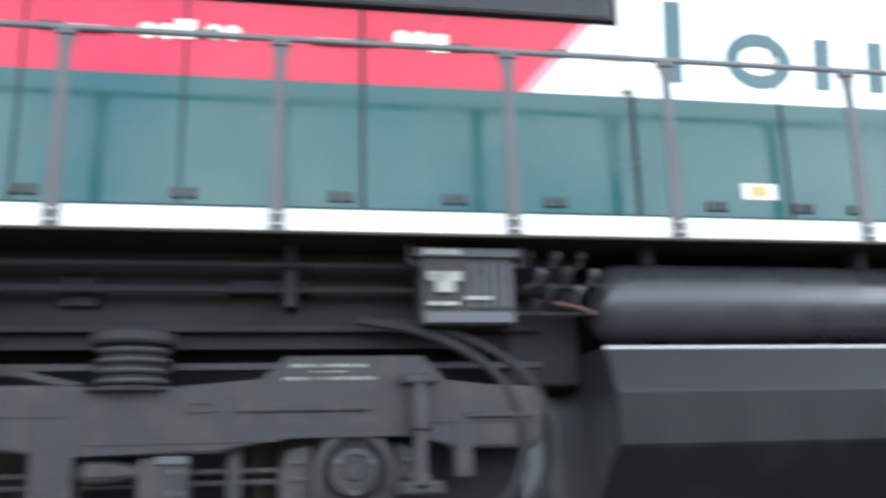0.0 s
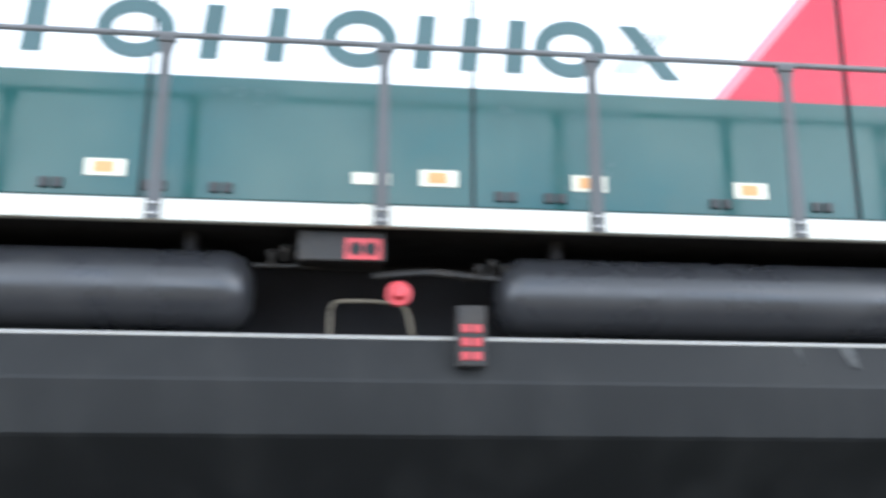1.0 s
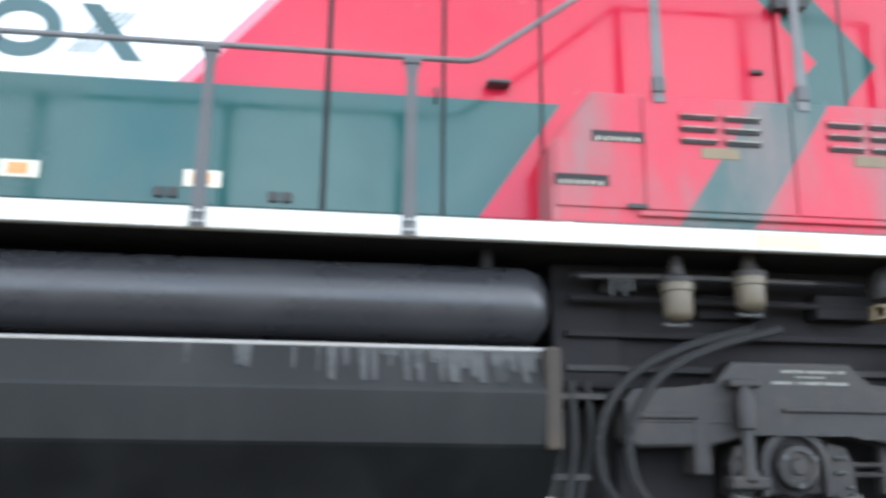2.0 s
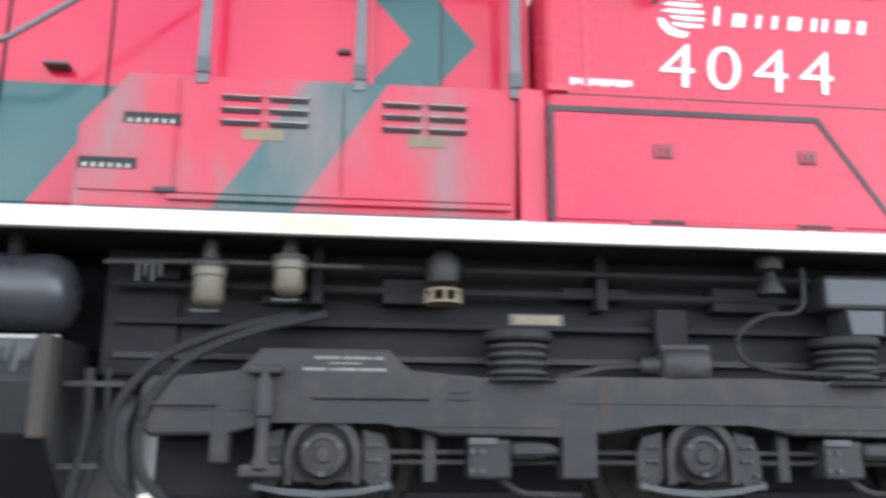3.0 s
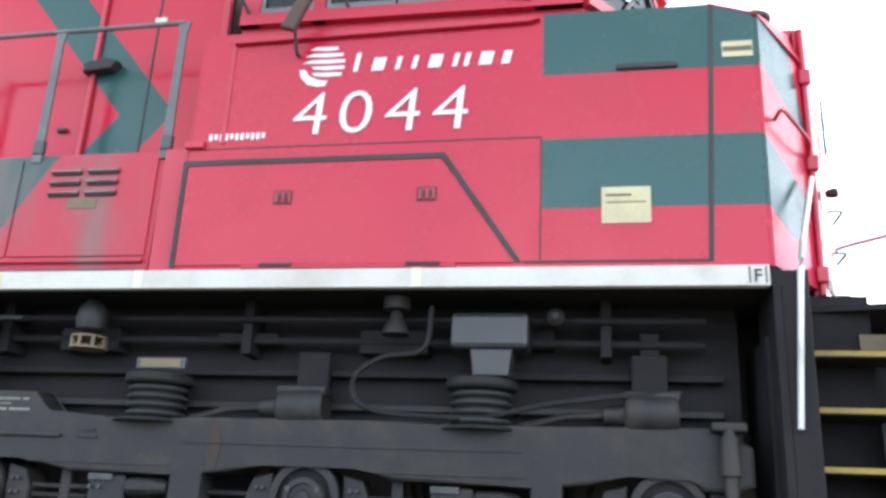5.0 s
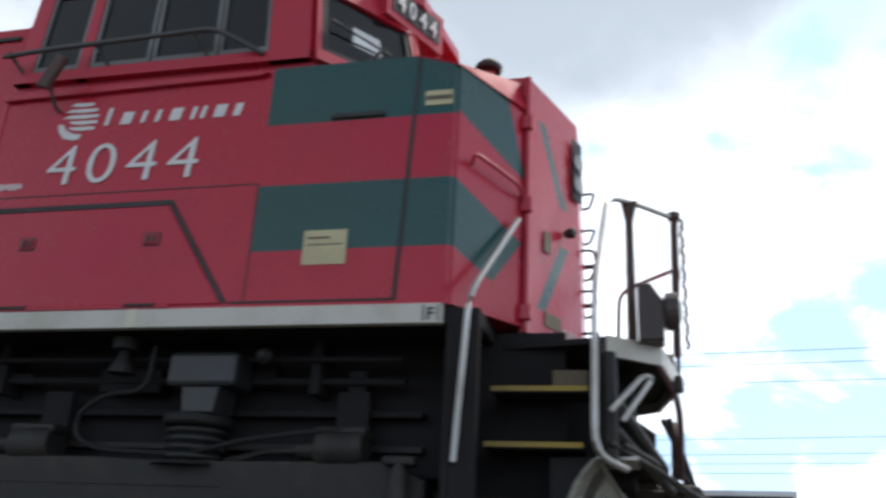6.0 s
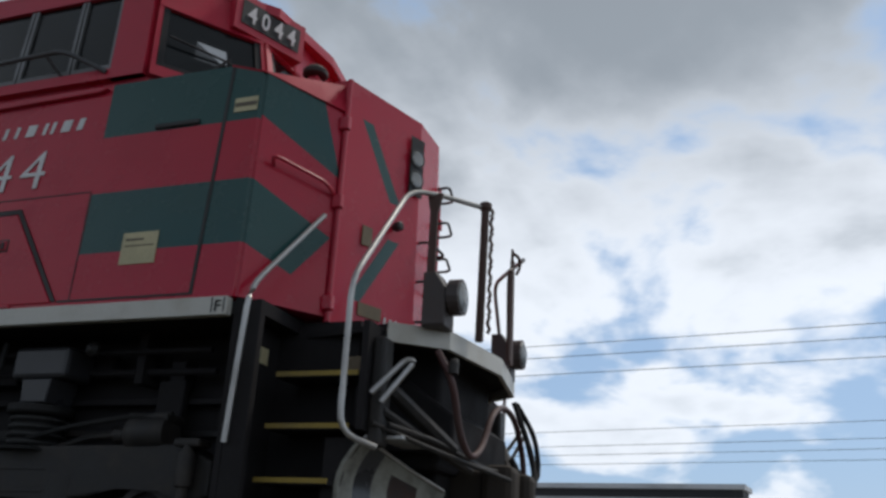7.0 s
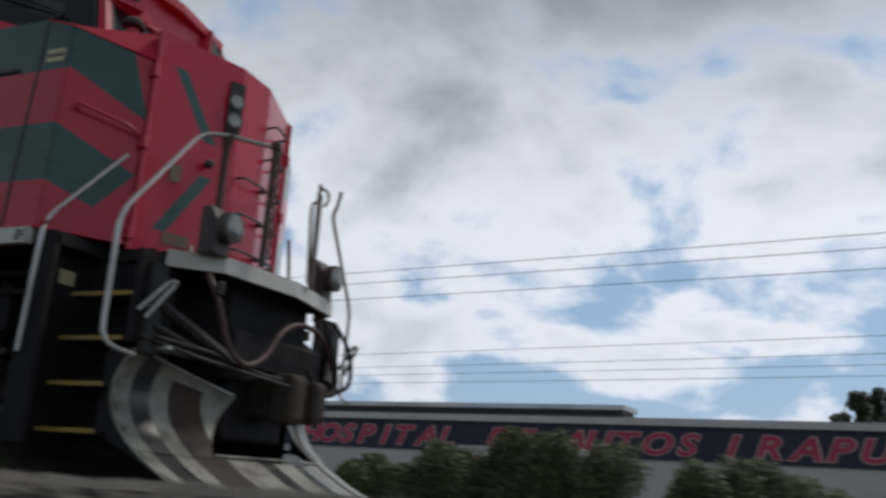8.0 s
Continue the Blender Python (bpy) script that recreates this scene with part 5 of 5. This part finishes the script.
    for a, b, z0, z1 in ((-5.64, -4.98, 0.78, 0.79), (-3.3, -1.3, 0.835, 0.845), (-4.3, -3.4, 0.70, 0.71), (-2.1, -1.3, 0.70, 0.71)):
        part("weld_line", boxed(*span(a, b), -1.346, -1.338, z0, z1, 0.002), "truck", side)
    part("rust_patch", prism([(turn(x), z) for x, z in ((-3.14, 0.68), (-3.08, 0.70), (-3.06, 0.84), (-3.09, 0.95), (-3.14, 0.96))], -1.3425, -1.339), "rust_patch", side)
    part("frame_rib", boxed(*span(-5.6, -5.25), -1.36, -1.338, 0.80, 0.83, 0.008), "truck", side)
    part("frame_rib", boxed(*span(-4.75, -4.1), -1.36, -1.338, 0.845, 0.87, 0.008), "truck", side)


def build_wheelset(x):
    axle = part("wheelset", turned(((0.09, 0), (0.09, 2.0)), (0, -1.0, 0), (0, 1, 0), 16), "wheel", LOCO)
    axle.matrix_basis = pose(x, 0, 0.533)
    for s in (-1, 1):
        prof = ((0.10, -0.09), (0.17, -0.09), (0.19, -0.03), (0.42, -0.02), (0.45, -0.07), (0.52, -0.07), (0.533, -0.05), (0.53, 0.045), (0.56, 0.06), (0.56, 0.075), (0.45, 0.075), (0.42, 0.03), (0.19, 0.03), (0.17, 0.09), (0.10, 0.09))
        wheel = part("wheel", turned(prof, (0, 0.755 * s, 0), (0, -s, 0), 48), "wheel", axle, "", True)
    return axle


def build_front():
    """Steps, platform, rails, lamps, coupler and plough at the front."""
    part("front_platform", add_plan(bmesh.new(), [(0.2, -1.0), (0.865, -1.15), (1.16, -0.89), (1.265, -0.13), (1.16, 0.63), (0.865, 0.89), (0.2, 0.8)], 1.70, 1.735), "black", LOCO)
    edge = bmesh.new()
    ring = [(0.868, -1.16), (1.17, -0.90), (1.285, -0.13), (1.17, 0.64), (0.868, 0.90)]
    for a, b in zip(ring, ring[1:]):
        add_sheet(edge, [(*a, 1.625), (*b, 1.625), (*b, 1.742), (*a, 1.742)], -0.03)
    part("platform_edge", edge, "white", LOCO, "white painted platform edge")
    for sgn in (-1, 1):
        near, far = min(1.0 * sgn, 1.5 * sgn), max(1.0 * sgn, 1.5 * sgn)
        steps = part("step_well", boxed(0.06, 0.62, min(0.98 * sgn, 1.01 * sgn), max(0.98 * sgn, 1.01 * sgn), 0.35, 1.80), "black", LOCO, "black step well with yellow-edged treads")
        part("side_plate", boxed(0.02, 0.06, near, far, 0.35, 1.83), "black", steps)
        part("corner_plate", boxed(0.06, 0.2, min(1.44 * sgn, 1.5 * sgn), max(1.44 * sgn, 1.5 * sgn), 0.4, 1.80, 0.01), "black", steps)
        part("side_plate", boxed(0.80, 0.84, min(1.0 * sgn, 1.36 * sgn), max(1.0 * sgn, 1.36 * sgn), 1.08, 1.70), "black", steps)
        for i in range(4):
            z = 1.415 - i * 0.302
            x0, x1 = 0.24 - i * 0.03, (0.77, 0.74, 0.64, 0.64)[i]
            y0, y1 = sorted((1.02 * sgn, (1.31 + 0.008 * i) * sgn))
            tread = part("step_tread", boxed(x0, x1, y0, y1, z - 0.03, z, 0.004), "black", steps)
            ye = (1.315 + 0.008 * i) * sgn
            part("step_edge", boxed(x0, x1, min(ye, ye - 0.012 * sgn), max(ye, ye - 0.012 * sgn), z - 0.022, z + 0.006), "yellow", tread)
        part("step_notice", boxed(0.55, 0.75, min(1.02 * sgn, 1.03 * sgn), max(1.02 * sgn, 1.03 * sgn), 1.48, 1.57), "faded", steps)
        part("step_notice", boxed(0.061, 0.066, min(1.14 * sgn, 1.28 * sgn), max(1.14 * sgn, 1.28 * sgn), 1.5, 1.6), "cream", steps)
        part("grab_rail", tube([(0.095, 1.54 * sgn, 0.98), (0.155, 1.575 * sgn, 1.87), (0.35, 1.13 * sgn, 2.485)], 0.017, 10, 0.12), "steel", LOCO, "bright worn steel grab rail")
        part("grab_rail", tube([(0.97, 1.44 * sgn, 0.97), (0.815, 1.585 * sgn, 1.03), (0.828, 1.61 * sgn, 1.87), (0.878, 1.0 * sgn, 2.66), (1.0, 0.86 * sgn, 2.69), (1.285, 0.52 * sgn - 0.12, 2.65)], 0.017, 10, 0.12), "steel", LOCO, "bright worn steel grab rail")
        flat = -0.86
        if sgn < 0:
            part("rail_post", add_prism(bmesh.new(), ((0.975, 1.74), (1.035, 1.74), (1.03, 2.55), (1.06, 2.685), (0.955, 2.685), (0.98, 2.55)), flat - 0.012, flat + 0.012), "rust", LOCO, "flat brown rail post flared at its head")
        if sgn < 0:
            part("rail_post", tube([(1.266, -0.625, 1.74), (1.285, -0.64, 2.66)], 0.027), "rust", LOCO)
            part("post_cap", turned(((0.03, 0), (0.042, 0.015), (0.042, 0.05), (0.03, 0.06)), (1.285, -0.64, 2.63), (0, 0, 1), 12), "rust", LOCO)
            chain = bmesh.new()
            for i in range(15):
                z = 2.64 - i * 0.057
                add_tube(chain, [(1.325 + 0.014 * (i % 2), -0.64, z), (1.339 - 0.014 * (i % 2), -0.64, z - 0.03), (1.325, -0.64, z - 0.057)], 0.012, 5)
            part("chain", chain, "rust", LOCO, "rusty chain hung beside the post")
        else:
            part("rail_post", add_box(boxed(1.285, 1.305, 0.01, 0.075, 1.73, 2.52, 0.006), 1.288, 1.302, 0.02, 0.05, 2.5, 2.60), "rust", LOCO)
            part("post_hook", tube([(1.30, 0.03, 2.57), (1.33, 0.10, 2.56), (1.33, 0.13, 2.49), (1.31, 0.10, 2.43)], 0.012), "rust", LOCO)
            part("post_brace", tube([(1.30, 0.02, 2.44), (1.31, -0.09, 2.40), (1.30, -0.07, 2.28), (1.29, 0.0, 1.76)], 0.014), "rust", LOCO)
        ditch = part("ditch_light", prism(((1.04, 1.73), (1.19, 1.73), (1.19, 1.96), (1.12, 2.07), (1.04, 2.07)), (0.745 * sgn - 0.25) - 0.09, (0.745 * sgn - 0.25) + 0.09, 0.012), "ditch_paint", LOCO, "brown ditch light on the platform edge")
        part("lamp_shell", turned(((0.06, 0), (0.112, 0.02), (0.112, 0.09), (0.10, 0.09)), (1.18, (0.745 * sgn - 0.25), 1.92), (1, 0, 0), 20), "ditch_paint", ditch)
        part("lens", turned(((0.098, 0), (0.09, 0.016), (0.045, 0.03), (0, 0.034)), (1.262, (0.745 * sgn - 0.25), 1.92), (1, 0, 0), 20), "lens", ditch)
        part("lift_lever", tube([(0.89, 1.38 * sgn, 1.275), (1.06, 1.31 * sgn, 1.475), (1.11, 1.30 * sgn, 1.465), (0.95, 1.37 * sgn, 1.225)], 0.016, 8, 0.04), "steel", LOCO)
        bracket = bmesh.new()
        add_box(bracket, 0.84, 0.92, min(1.16 * sgn, 1.30 * sgn), max(1.16 * sgn, 1.30 * sgn), 1.0, 1.62, 0.02)
        add_tube(bracket, [(0.9, 1.2 * sgn, 1.35), (1.15, 0.7 * sgn, 1.05)], 0.045)
        add_tube(bracket, [(0.9, 1.25 * sgn, 1.2), (1.2, 0.5 * sgn, 0.95)], 0.03)
        part("pilot_brace", bracket, "truck", LOCO)
        part("cut_lever", tube([(0.88, 1.32 * sgn, 1.12), (1.12, 1.0 * sgn, 1.02), (1.4, 0.3 * sgn, 0.92)], 0.016), "truck", LOCO)
        if sgn > 0:
            part("air_hose", tube([(1.22, 0.45, 1.55), (1.34, 0.5, 1.2), (1.4, 0.42, 0.95), (1.38, 0.22, 0.9), (1.3, 0.1, 1.1)], 0.022, 8, 0.16), "rubber", LOCO)
            part("air_hose", tube([(1.18, 0.68, 1.58), (1.30, 0.80, 1.35), (1.34, 0.78, 1.05), (1.30, 0.62, 0.98)], 0.02, 8, 0.12), "rubber", LOCO)
    part("brake_hose", tube([(1.15, -1.06, 1.58), (1.25, -1.04, 1.40), (1.25, -0.90, 1.12), (1.25, -0.66, 1.0), (1.25, -0.42, 1.1), (1.25, -0.24, 1.34), (1.25, 0.02, 1.45), (1.25, 0.37, 1.42), (1.25, 0.62, 1.18), (1.25, 0.66, 1.0)], 0.021, 10, 0.2), "rust_hose", LOCO, "long brown brake hose hung in waves")
    part("hose_coupling", turned(((0.03, 0), (0.03, 0.07), (0.022, 0.09)), (1.25, -1.05, 1.44), (0, 0.1, 1), 12), "truck", LOCO)
    part("pilot_beam", prism(((0.56, 1.05), (1.12, 1.05), (1.12, 1.28), (0.8, 1.5), (0.56, 1.5)), -0.62, 0.62, 0.02), "black", LOCO)
    part("pilot_step", boxed(0.86, 1.02, -1.2, -0.78, 1.045, 1.07, 0.006), "steel", LOCO, "worn steel step bar above the plough")
    part("uncoupling_bar", tube([(0.95, -1.25, 1.12), (1.1, -0.9, 1.08), (1.25, -0.35, 0.98), (1.32, -0.1, 0.98)], 0.018), "truck", LOCO)
    # black sheet added across the full width to hide the bright ground beyond
    part("pilot_sheet", boxed(0.0, 0.035, -1.3, 1.3, 0.18, 1.5), "black", LOCO)
    plate = part("pilot_plate", boxed(0.50, 0.56, -1.0, 0.85, 0.75, 1.70, 0.01), "black", LOCO)
    coupler = part("coupler", boxed(0.9, 1.22, -0.14, 0.14, 0.70, 1.0, 0.04), "wheel", LOCO, "heavy dark knuckle coupler")
    part("knuckle", boxed(1.18, 1.40, -0.22, 0.0, 0.66, 1.03, 0.05), "wheel", coupler)
    part("jaw", boxed(1.2, 1.46, 0.03, 0.2, 0.68, 1.0, 0.05), "wheel", coupler)
    part("striker", boxed(0.56, 0.95, -0.4, 0.4, 0.52, 1.12, 0.03), "black", coupler)

    # plough: a hollow-curved V in black and dirty white bands, cut away for the coupler
    def plough_at(s, z):
        """s metres from the middle, z above the rail."""
        return Vector((0.67 + 1.8 * (z - 0.77) ** 2 + 0.36 * (1.25 - abs(s)), s, z))

    SHELF = 0.40

    def plough_top(s):
        return 1.05 - 0.25 * (1.25 - s)

    def plough_cut(z):
        """The least distance from the middle at which the plate stands, above the shelf."""
        return 0.70 - 0.82 * (z - SHELF)

    def plough_band(s0, s1, sgn, h0, h1, mat):
        low = SHELF - 0.02 * (1.25 - s1)
        spans = [(0.13, low, False)] if h0 == 0 else []
        if s0 > 0.37:
            spans.append((low, None, True))
        for z0, z1, upper in spans:
            bm = bmesh.new()
            rows, cols = 10, 3
            front, rear = [], []
            for j in range(rows + 1):
                f, r = [], []
                for i in range(cols + 1):
                    d = s0 + (s1 - s0) * i / cols
                    if upper:
                        top = plough_top(d)
                        h = j / rows
                        z = z0 + (top - z0) * (h0 + (h1 - h0) * h)
                        d = max(d, plough_cut(z))
                    else:
                        z = z0 + (z1 - z0) * j / rows
                    p = plough_at(d * sgn, z)
                    f.append(bm.verts.new(p))
                    r.append(bm.verts.new(p - Vector((0.025, 0, 0))))
                front.append(f)
                rear.append(r)
            for j in range(rows):
                for i in range(cols):
                    for g in (front, rear):
                        bm.faces.new((g[j][i], g[j][i + 1], g[j + 1][i + 1], g[j + 1][i]))
                for i in (0, cols):
                    bm.faces.new((front[j][i], front[j + 1][i], rear[j + 1][i], rear[j][i]))
            for j in (0, rows):
                for i in range(cols):
                    bm.faces.new((front[j][i], front[j][i + 1], rear[j][i + 1], rear[j][i]))
            bmesh.ops.remove_doubles(bm, verts=bm.verts, dist=0.0005)
            part("plough_band", bm, mat, plate, "dirty white band of the plough" if mat == "dull" else "", True)

    for sgn in (-1, 1):
        for s0, s1, h0, h1, mat in ((1.25, 1.14, 0, 1, "dull"), (1.14, 1.0, 0, 1, "air"), (1.0, 0.87, 0, 1, "dull"), (0.87, 0.62, 0, 0.88, "rust_patch"), (0.87, 0.62, 0.88, 1, "dull"), (0.62, 0.36, 0, 1, "dull"), (0.36, 0.24, 0, 1, "air"), (0.24, 0.08, 0, 1, "dull"), (0.08, 0.0, 0, 1, "air")):
            plough_band(s0, s1, sgn, h0, h1, mat)
        part("plough_edge", tube([plough_at(d * sgn, plough_top(d) + 0.005) for d in (1.25, 1.0, 0.7, 0.38)], 0.011, 6), "steel", plate)
        part("plough_lip", tube([plough_at(d * sgn, SHELF) for d in (0.69, 0.4, 0.02)], 0.012, 6), "dull", plate)
        part("plough_side", prism([(plough_at(1.25, z).x, z) for z in (0.13, 0.3, 0.45, 0.6, 0.75, 0.9, 1.05)] + [(0.56, 1.05), (0.56, 0.5)], *sorted((1.20 * sgn, 1.235 * sgn))), "black", plate)
    tail = boxed(-19.0, -18.3, -1.1, 1.1, 1.815, 3.2, 0.03)
    part("rear_cabinet", tail, "red", LOCO)


build_tank()
build_underbody()
build_truck(lambda x: x, False)
build_truck(lambda x: -18.95 - x, True)
WHEELS = [(x, build_wheelset(x)) for x in (-4.68, -2.54, -0.54, -14.27, -16.41, -18.41)]
build_front()


# ---- beyond the track ----
def build_hall():
    """A long workshop with a banner; its front turns a little from the track."""
    d = Vector((0.993, -0.118, 0)).normalized()
    m = Matrix(((d.x, -d.y, 0, 60.0), (d.y, d.x, 0, 36.8), (0, 0, 1, -0.78), (0, 0, 0, 1)))
    hall = root("workshop_hall", "long pale workshop hall with a navy banner and sheet roof", "building", place=m)
    part("wall", boxed(-45, 40, 0.0, 0.3, 0, 4.3), "wall", hall)
    part("wall", boxed(-45, 40, 34, 34.3, 0, 4.3), "wall", hall)
    part("wall", boxed(-45, -44.7, 0.3, 34, 0, 4.3), "wall", hall)
    part("wall", boxed(39.7, 40, 0.3, 34, 0, 4.3), "wall", hall)
    part("banner", boxed(-44, 39, -0.12, 0.0, 2.70, 4.26), "banner", hall, "navy banner with slanting red letters")
    part("fascia", boxed(-45.3, 40.3, -0.30, 0.0, 4.27, 4.56, 0.03), "wall", hall)
    roof = bmesh.new()
    add_sheet(roof, [(-45.3, -0.25, 4.56), (40.3, -0.25, 4.56), (40.3, 17.0, 5.5), (-45.3, 17.0, 5.5)], 0.08)
    add_sheet(roof, [(-45.3, 17.0, 5.5), (40.3, 17.0, 5.5), (40.3, 34.5, 4.56), (-45.3, 34.5, 4.56)], 0.08)
    part("roof", roof, "roof", hall)
    vent = part("roof_monitor", boxed(-60, -7.1, 15.6, 18.4, 5.2, 6.46), "inside", hall, "dark ridge vent with a pale cap")
    part("vent_cap", boxed(-60.2, -6.9, 15.3, 18.7, 6.46, 6.80, 0.03), "roof", vent)
    page = Matrix.Translation((0, -0.135, 2.96)) @ pose(0, 0, 0, 90)
    for pad, mat, y in ((0.028, "pale", 0.0), (0.0, "signred", 0.012)):
        for word, x, step in (("HOSPITAL", -21.7, 1.27), ("DE", -9.8, 1.48), ("AUTOS", -5.75, 1.43), ("IRAPUATO", 1.95, 1.5)):
            numerals("sign_letter", word, x, step, 1.40, mat, hall, page @ Matrix.Translation((0, 0, y)), "slanting red capital with a pale edge", shear=0.3, thick=0.012, narrow=1.3, heavy=0.05 + pad)
    part("sign_board", boxed(-13.3, -4.1, -0.24, -0.16, 1.55, 3.02), "wall", hall)
    numerals("board_letter", "Abierto al Público", -13.0, 0.50, 1.0, "signred", hall, Matrix.Translation((0, -0.255, 2.0)) @ pose(0, 0, 0, 90), "dark red letter on a white board", thick=0.008, narrow=0.95, heavy=0.015)


def leaf_cloud(name, mat, blobs, count, size, seed, kind_label, category, group, with_trunk=None):
    """A plant of many small leaves, gathered in clumps of uneven outline."""
    rnd = random.Random(seed)
    verts, faces = [], []
    for _ in range(count):
        c, r = rnd.choice(blobs)
        d = Vector((rnd.gauss(0, 1), rnd.gauss(0, 1), rnd.gauss(0, 1))).normalized()
        lump = 0.75 + 0.4 * noise.noise(d * 2.3 + Vector(c))
        p = Vector(c) + Vector((d.x * r[0], d.y * r[1], d.z * r[2])) * (rnd.random() ** 0.35) * lump
        u = Vector((rnd.gauss(0, 1), rnd.gauss(0, 1), rnd.gauss(0, 0.7))).normalized()
        w = u.orthogonal().normalized()
        s = size * rnd.uniform(0.6, 1.4)
        k = len(verts)
        verts += [tuple(p - u * s), tuple(p + w * s * 0.4), tuple(p + u * s), tuple(p - w * s * 0.4)]
        faces.append((k, k + 1, k + 2, k + 3))
    me = bpy.data.meshes.new("crown")
    me.from_pydata(verts, [], faces)
    me.materials.append(M[mat])
    plant = root(name, kind_label, category, group)
    crown = new("crown", me)
    crown.parent = plant
    if with_trunk:
        part("trunk", with_trunk, "bark", plant)
    return plant


def build_plants():
    rnd = random.Random(7)
    spots = [(53.7, 17.4, 1.35, 1.85), (58.3, 17.7, 4.4, 2.8), (64.1, 17.5, 2.7, 2.3)]
    x = -16.0
    while x < 52:
        spots.append((x, rnd.uniform(4.2, 6.5), rnd.uniform(0.6, 1.3), rnd.uniform(0.7, 1.25)))
        x += rnd.uniform(2.4, 5.2)
    for i, (x, y, w, h) in enumerate(spots):
        z = ground_height(y)
        blobs = []
        for _ in range(40 if i < 3 else 10):
            a = rnd.uniform(-1, 1)
            rr = rnd.uniform(0.28, 0.5)
            blobs.append(((x + a * w * 0.7, y + rnd.uniform(-0.4, 0.4), z + h * rnd.uniform(0.12, 0.66) * (1 - 0.35 * a * a)), (w * rr * (0.5 if w > 1.5 else 0.8), 0.5 * rr + 0.25, h * rr * 0.75)))
        stems = bmesh.new()
        for _ in range(4):
            tx = x + rnd.uniform(-0.5, 0.5) * w
            add_tube(stems, [(x + rnd.uniform(-0.1, 0.1), y, z - 0.1), ((x + tx) / 2, y, z + h * 0.3), (tx, y + rnd.uniform(-0.2, 0.2), z + h * 0.7)], 0.018, 6)
        near = i < 3
        leaf_cloud("bush", "leaf", blobs, (60000, 120000, 80000)[i] if near else 5200, 0.06, 40 + i, "dense dark green bush beside the track", "bush", "bushes beside the track", stems)
    base = Vector((66.0, 90.0, -1.4))
    for i, (dx, dy, h) in enumerate(((3.6, 2, 10.8), (4.8, 0, 12.6), (6.0, 3, 13.6), (7.4, 1, 12.8), (9.0, 0, 14.2), (11, 2, 13.4), (13, 2, 13.6))):
        o = base + Vector((dx * 1.3, dy, 0))
        trunk = bmesh.new()
        add_turned(trunk, ((0.35, 0), (0.25, h * 0.4), (0.08, h * 0.9)), o, (0.02, 0, 1), 10)
        blobs = []
        for _ in range(60):
            a = rnd.uniform(0, 6.28)
            f = rnd.uniform(0.4, 1.0)
            r = rnd.uniform(0.1, 2.2) * (1.15 - f * 0.8)
            c = o + Vector((math.cos(a) * r, math.sin(a) * r, h * f))
            blobs.append((tuple(c), (rnd.uniform(0.5, 1.1), rnd.uniform(0.5, 1.1), rnd.uniform(0.4, 0.9))))
            if _ % 3 == 0:
                add_tube(trunk, [tuple(o + Vector((0, 0, h * max(0.3, f - 0.25)))), tuple(c)], 0.05, 5)
        leaf_cloud("tree", "tree_leaf", blobs, 16000, 0.15, 90 + i, "tall thin-crowned dark tree behind the hall", "tree", "trees behind the hall", trunk)
    # dry grass along the bank
    verts, faces = [], []
    for _ in range(9000):
        x, y = rnd.uniform(-20, 72), rnd.choice((rnd.uniform(-4.6, -3.2), rnd.uniform(2.6, 9)))
        h, a = rnd.uniform(0.05, 0.2), rnd.uniform(0, 6.28)
        k, g = len(verts), ground_height(y)
        verts += [(x - 0.008, y, g - 0.02), (x + 0.008, y, g - 0.02), (x + math.cos(a) * h * 0.5, y + math.sin(a) * h * 0.5, g + h)]
        faces.append((k, k + 1, k + 2))
    me = bpy.data.meshes.new("grass")
    me.from_pydata(verts, [], faces)
    me.materials.append(M["grass"])
    tagged(new("grass", me), "thin dry yellow-green grass", "grass", kind="stuff")


def build_wires():
    for y, way, wires, arm in ((14.0, -0.125, ((5.72, -0.15), (5.45, 0.0), (5.05, 0.15)), 0.5), (24.0, -0.2, ((5.25, -0.15), (4.73, 0.0), (4.42, 0.1), (4.1, 0.2)), 0.5)):
        ends = [Vector((x, y + way * (x - 60), 0)) for x in (8.0, 128.0)]
        for p in ends:
            pole = root("power_pole", "tall concrete power pole with cross-arms", "power pole", "power poles", Matrix.Translation((p.x, p.y, -0.9)))
            part("shaft", turned(((0.17, 0), (0.11, 7.4)), (0, 0, 0), (0, 0, 1), 12), "concrete", pole)
            for z, off in wires:
                part("cross_arm", boxed(-0.05, 0.05, -arm, arm, z + 1.25, z + 1.33), "bark", pole)
        for z, off in wires:
            pts = []
            for i in range(41):
                f = i / 40
                p = ends[0].lerp(ends[1], f)
                pts.append((p.x, p.y + off, z + 0.004 * (p.x - 60) + 0.45 * (2 * f - 0.87) ** 2))
            tagged(part("power_line", tube(pts, 0.009 if y < 20 else 0.010, 5, 0.0), "wire"), "thin black overhead power cable", "power line", "power lines")


build_hall()
build_plants()
build_wires()


def motions():
    walk(LOCO, [(i * 0.5, train_at(i * 0.5)) for i in range(17)])
    for x, axle in WHEELS:
        walk(axle, [(i * 0.1, pose(x, 0, 0.533, 0, math.degrees(TRAIN_SPEED / 0.533) * i * 0.1, 0)) for i in range(81)])


motions()
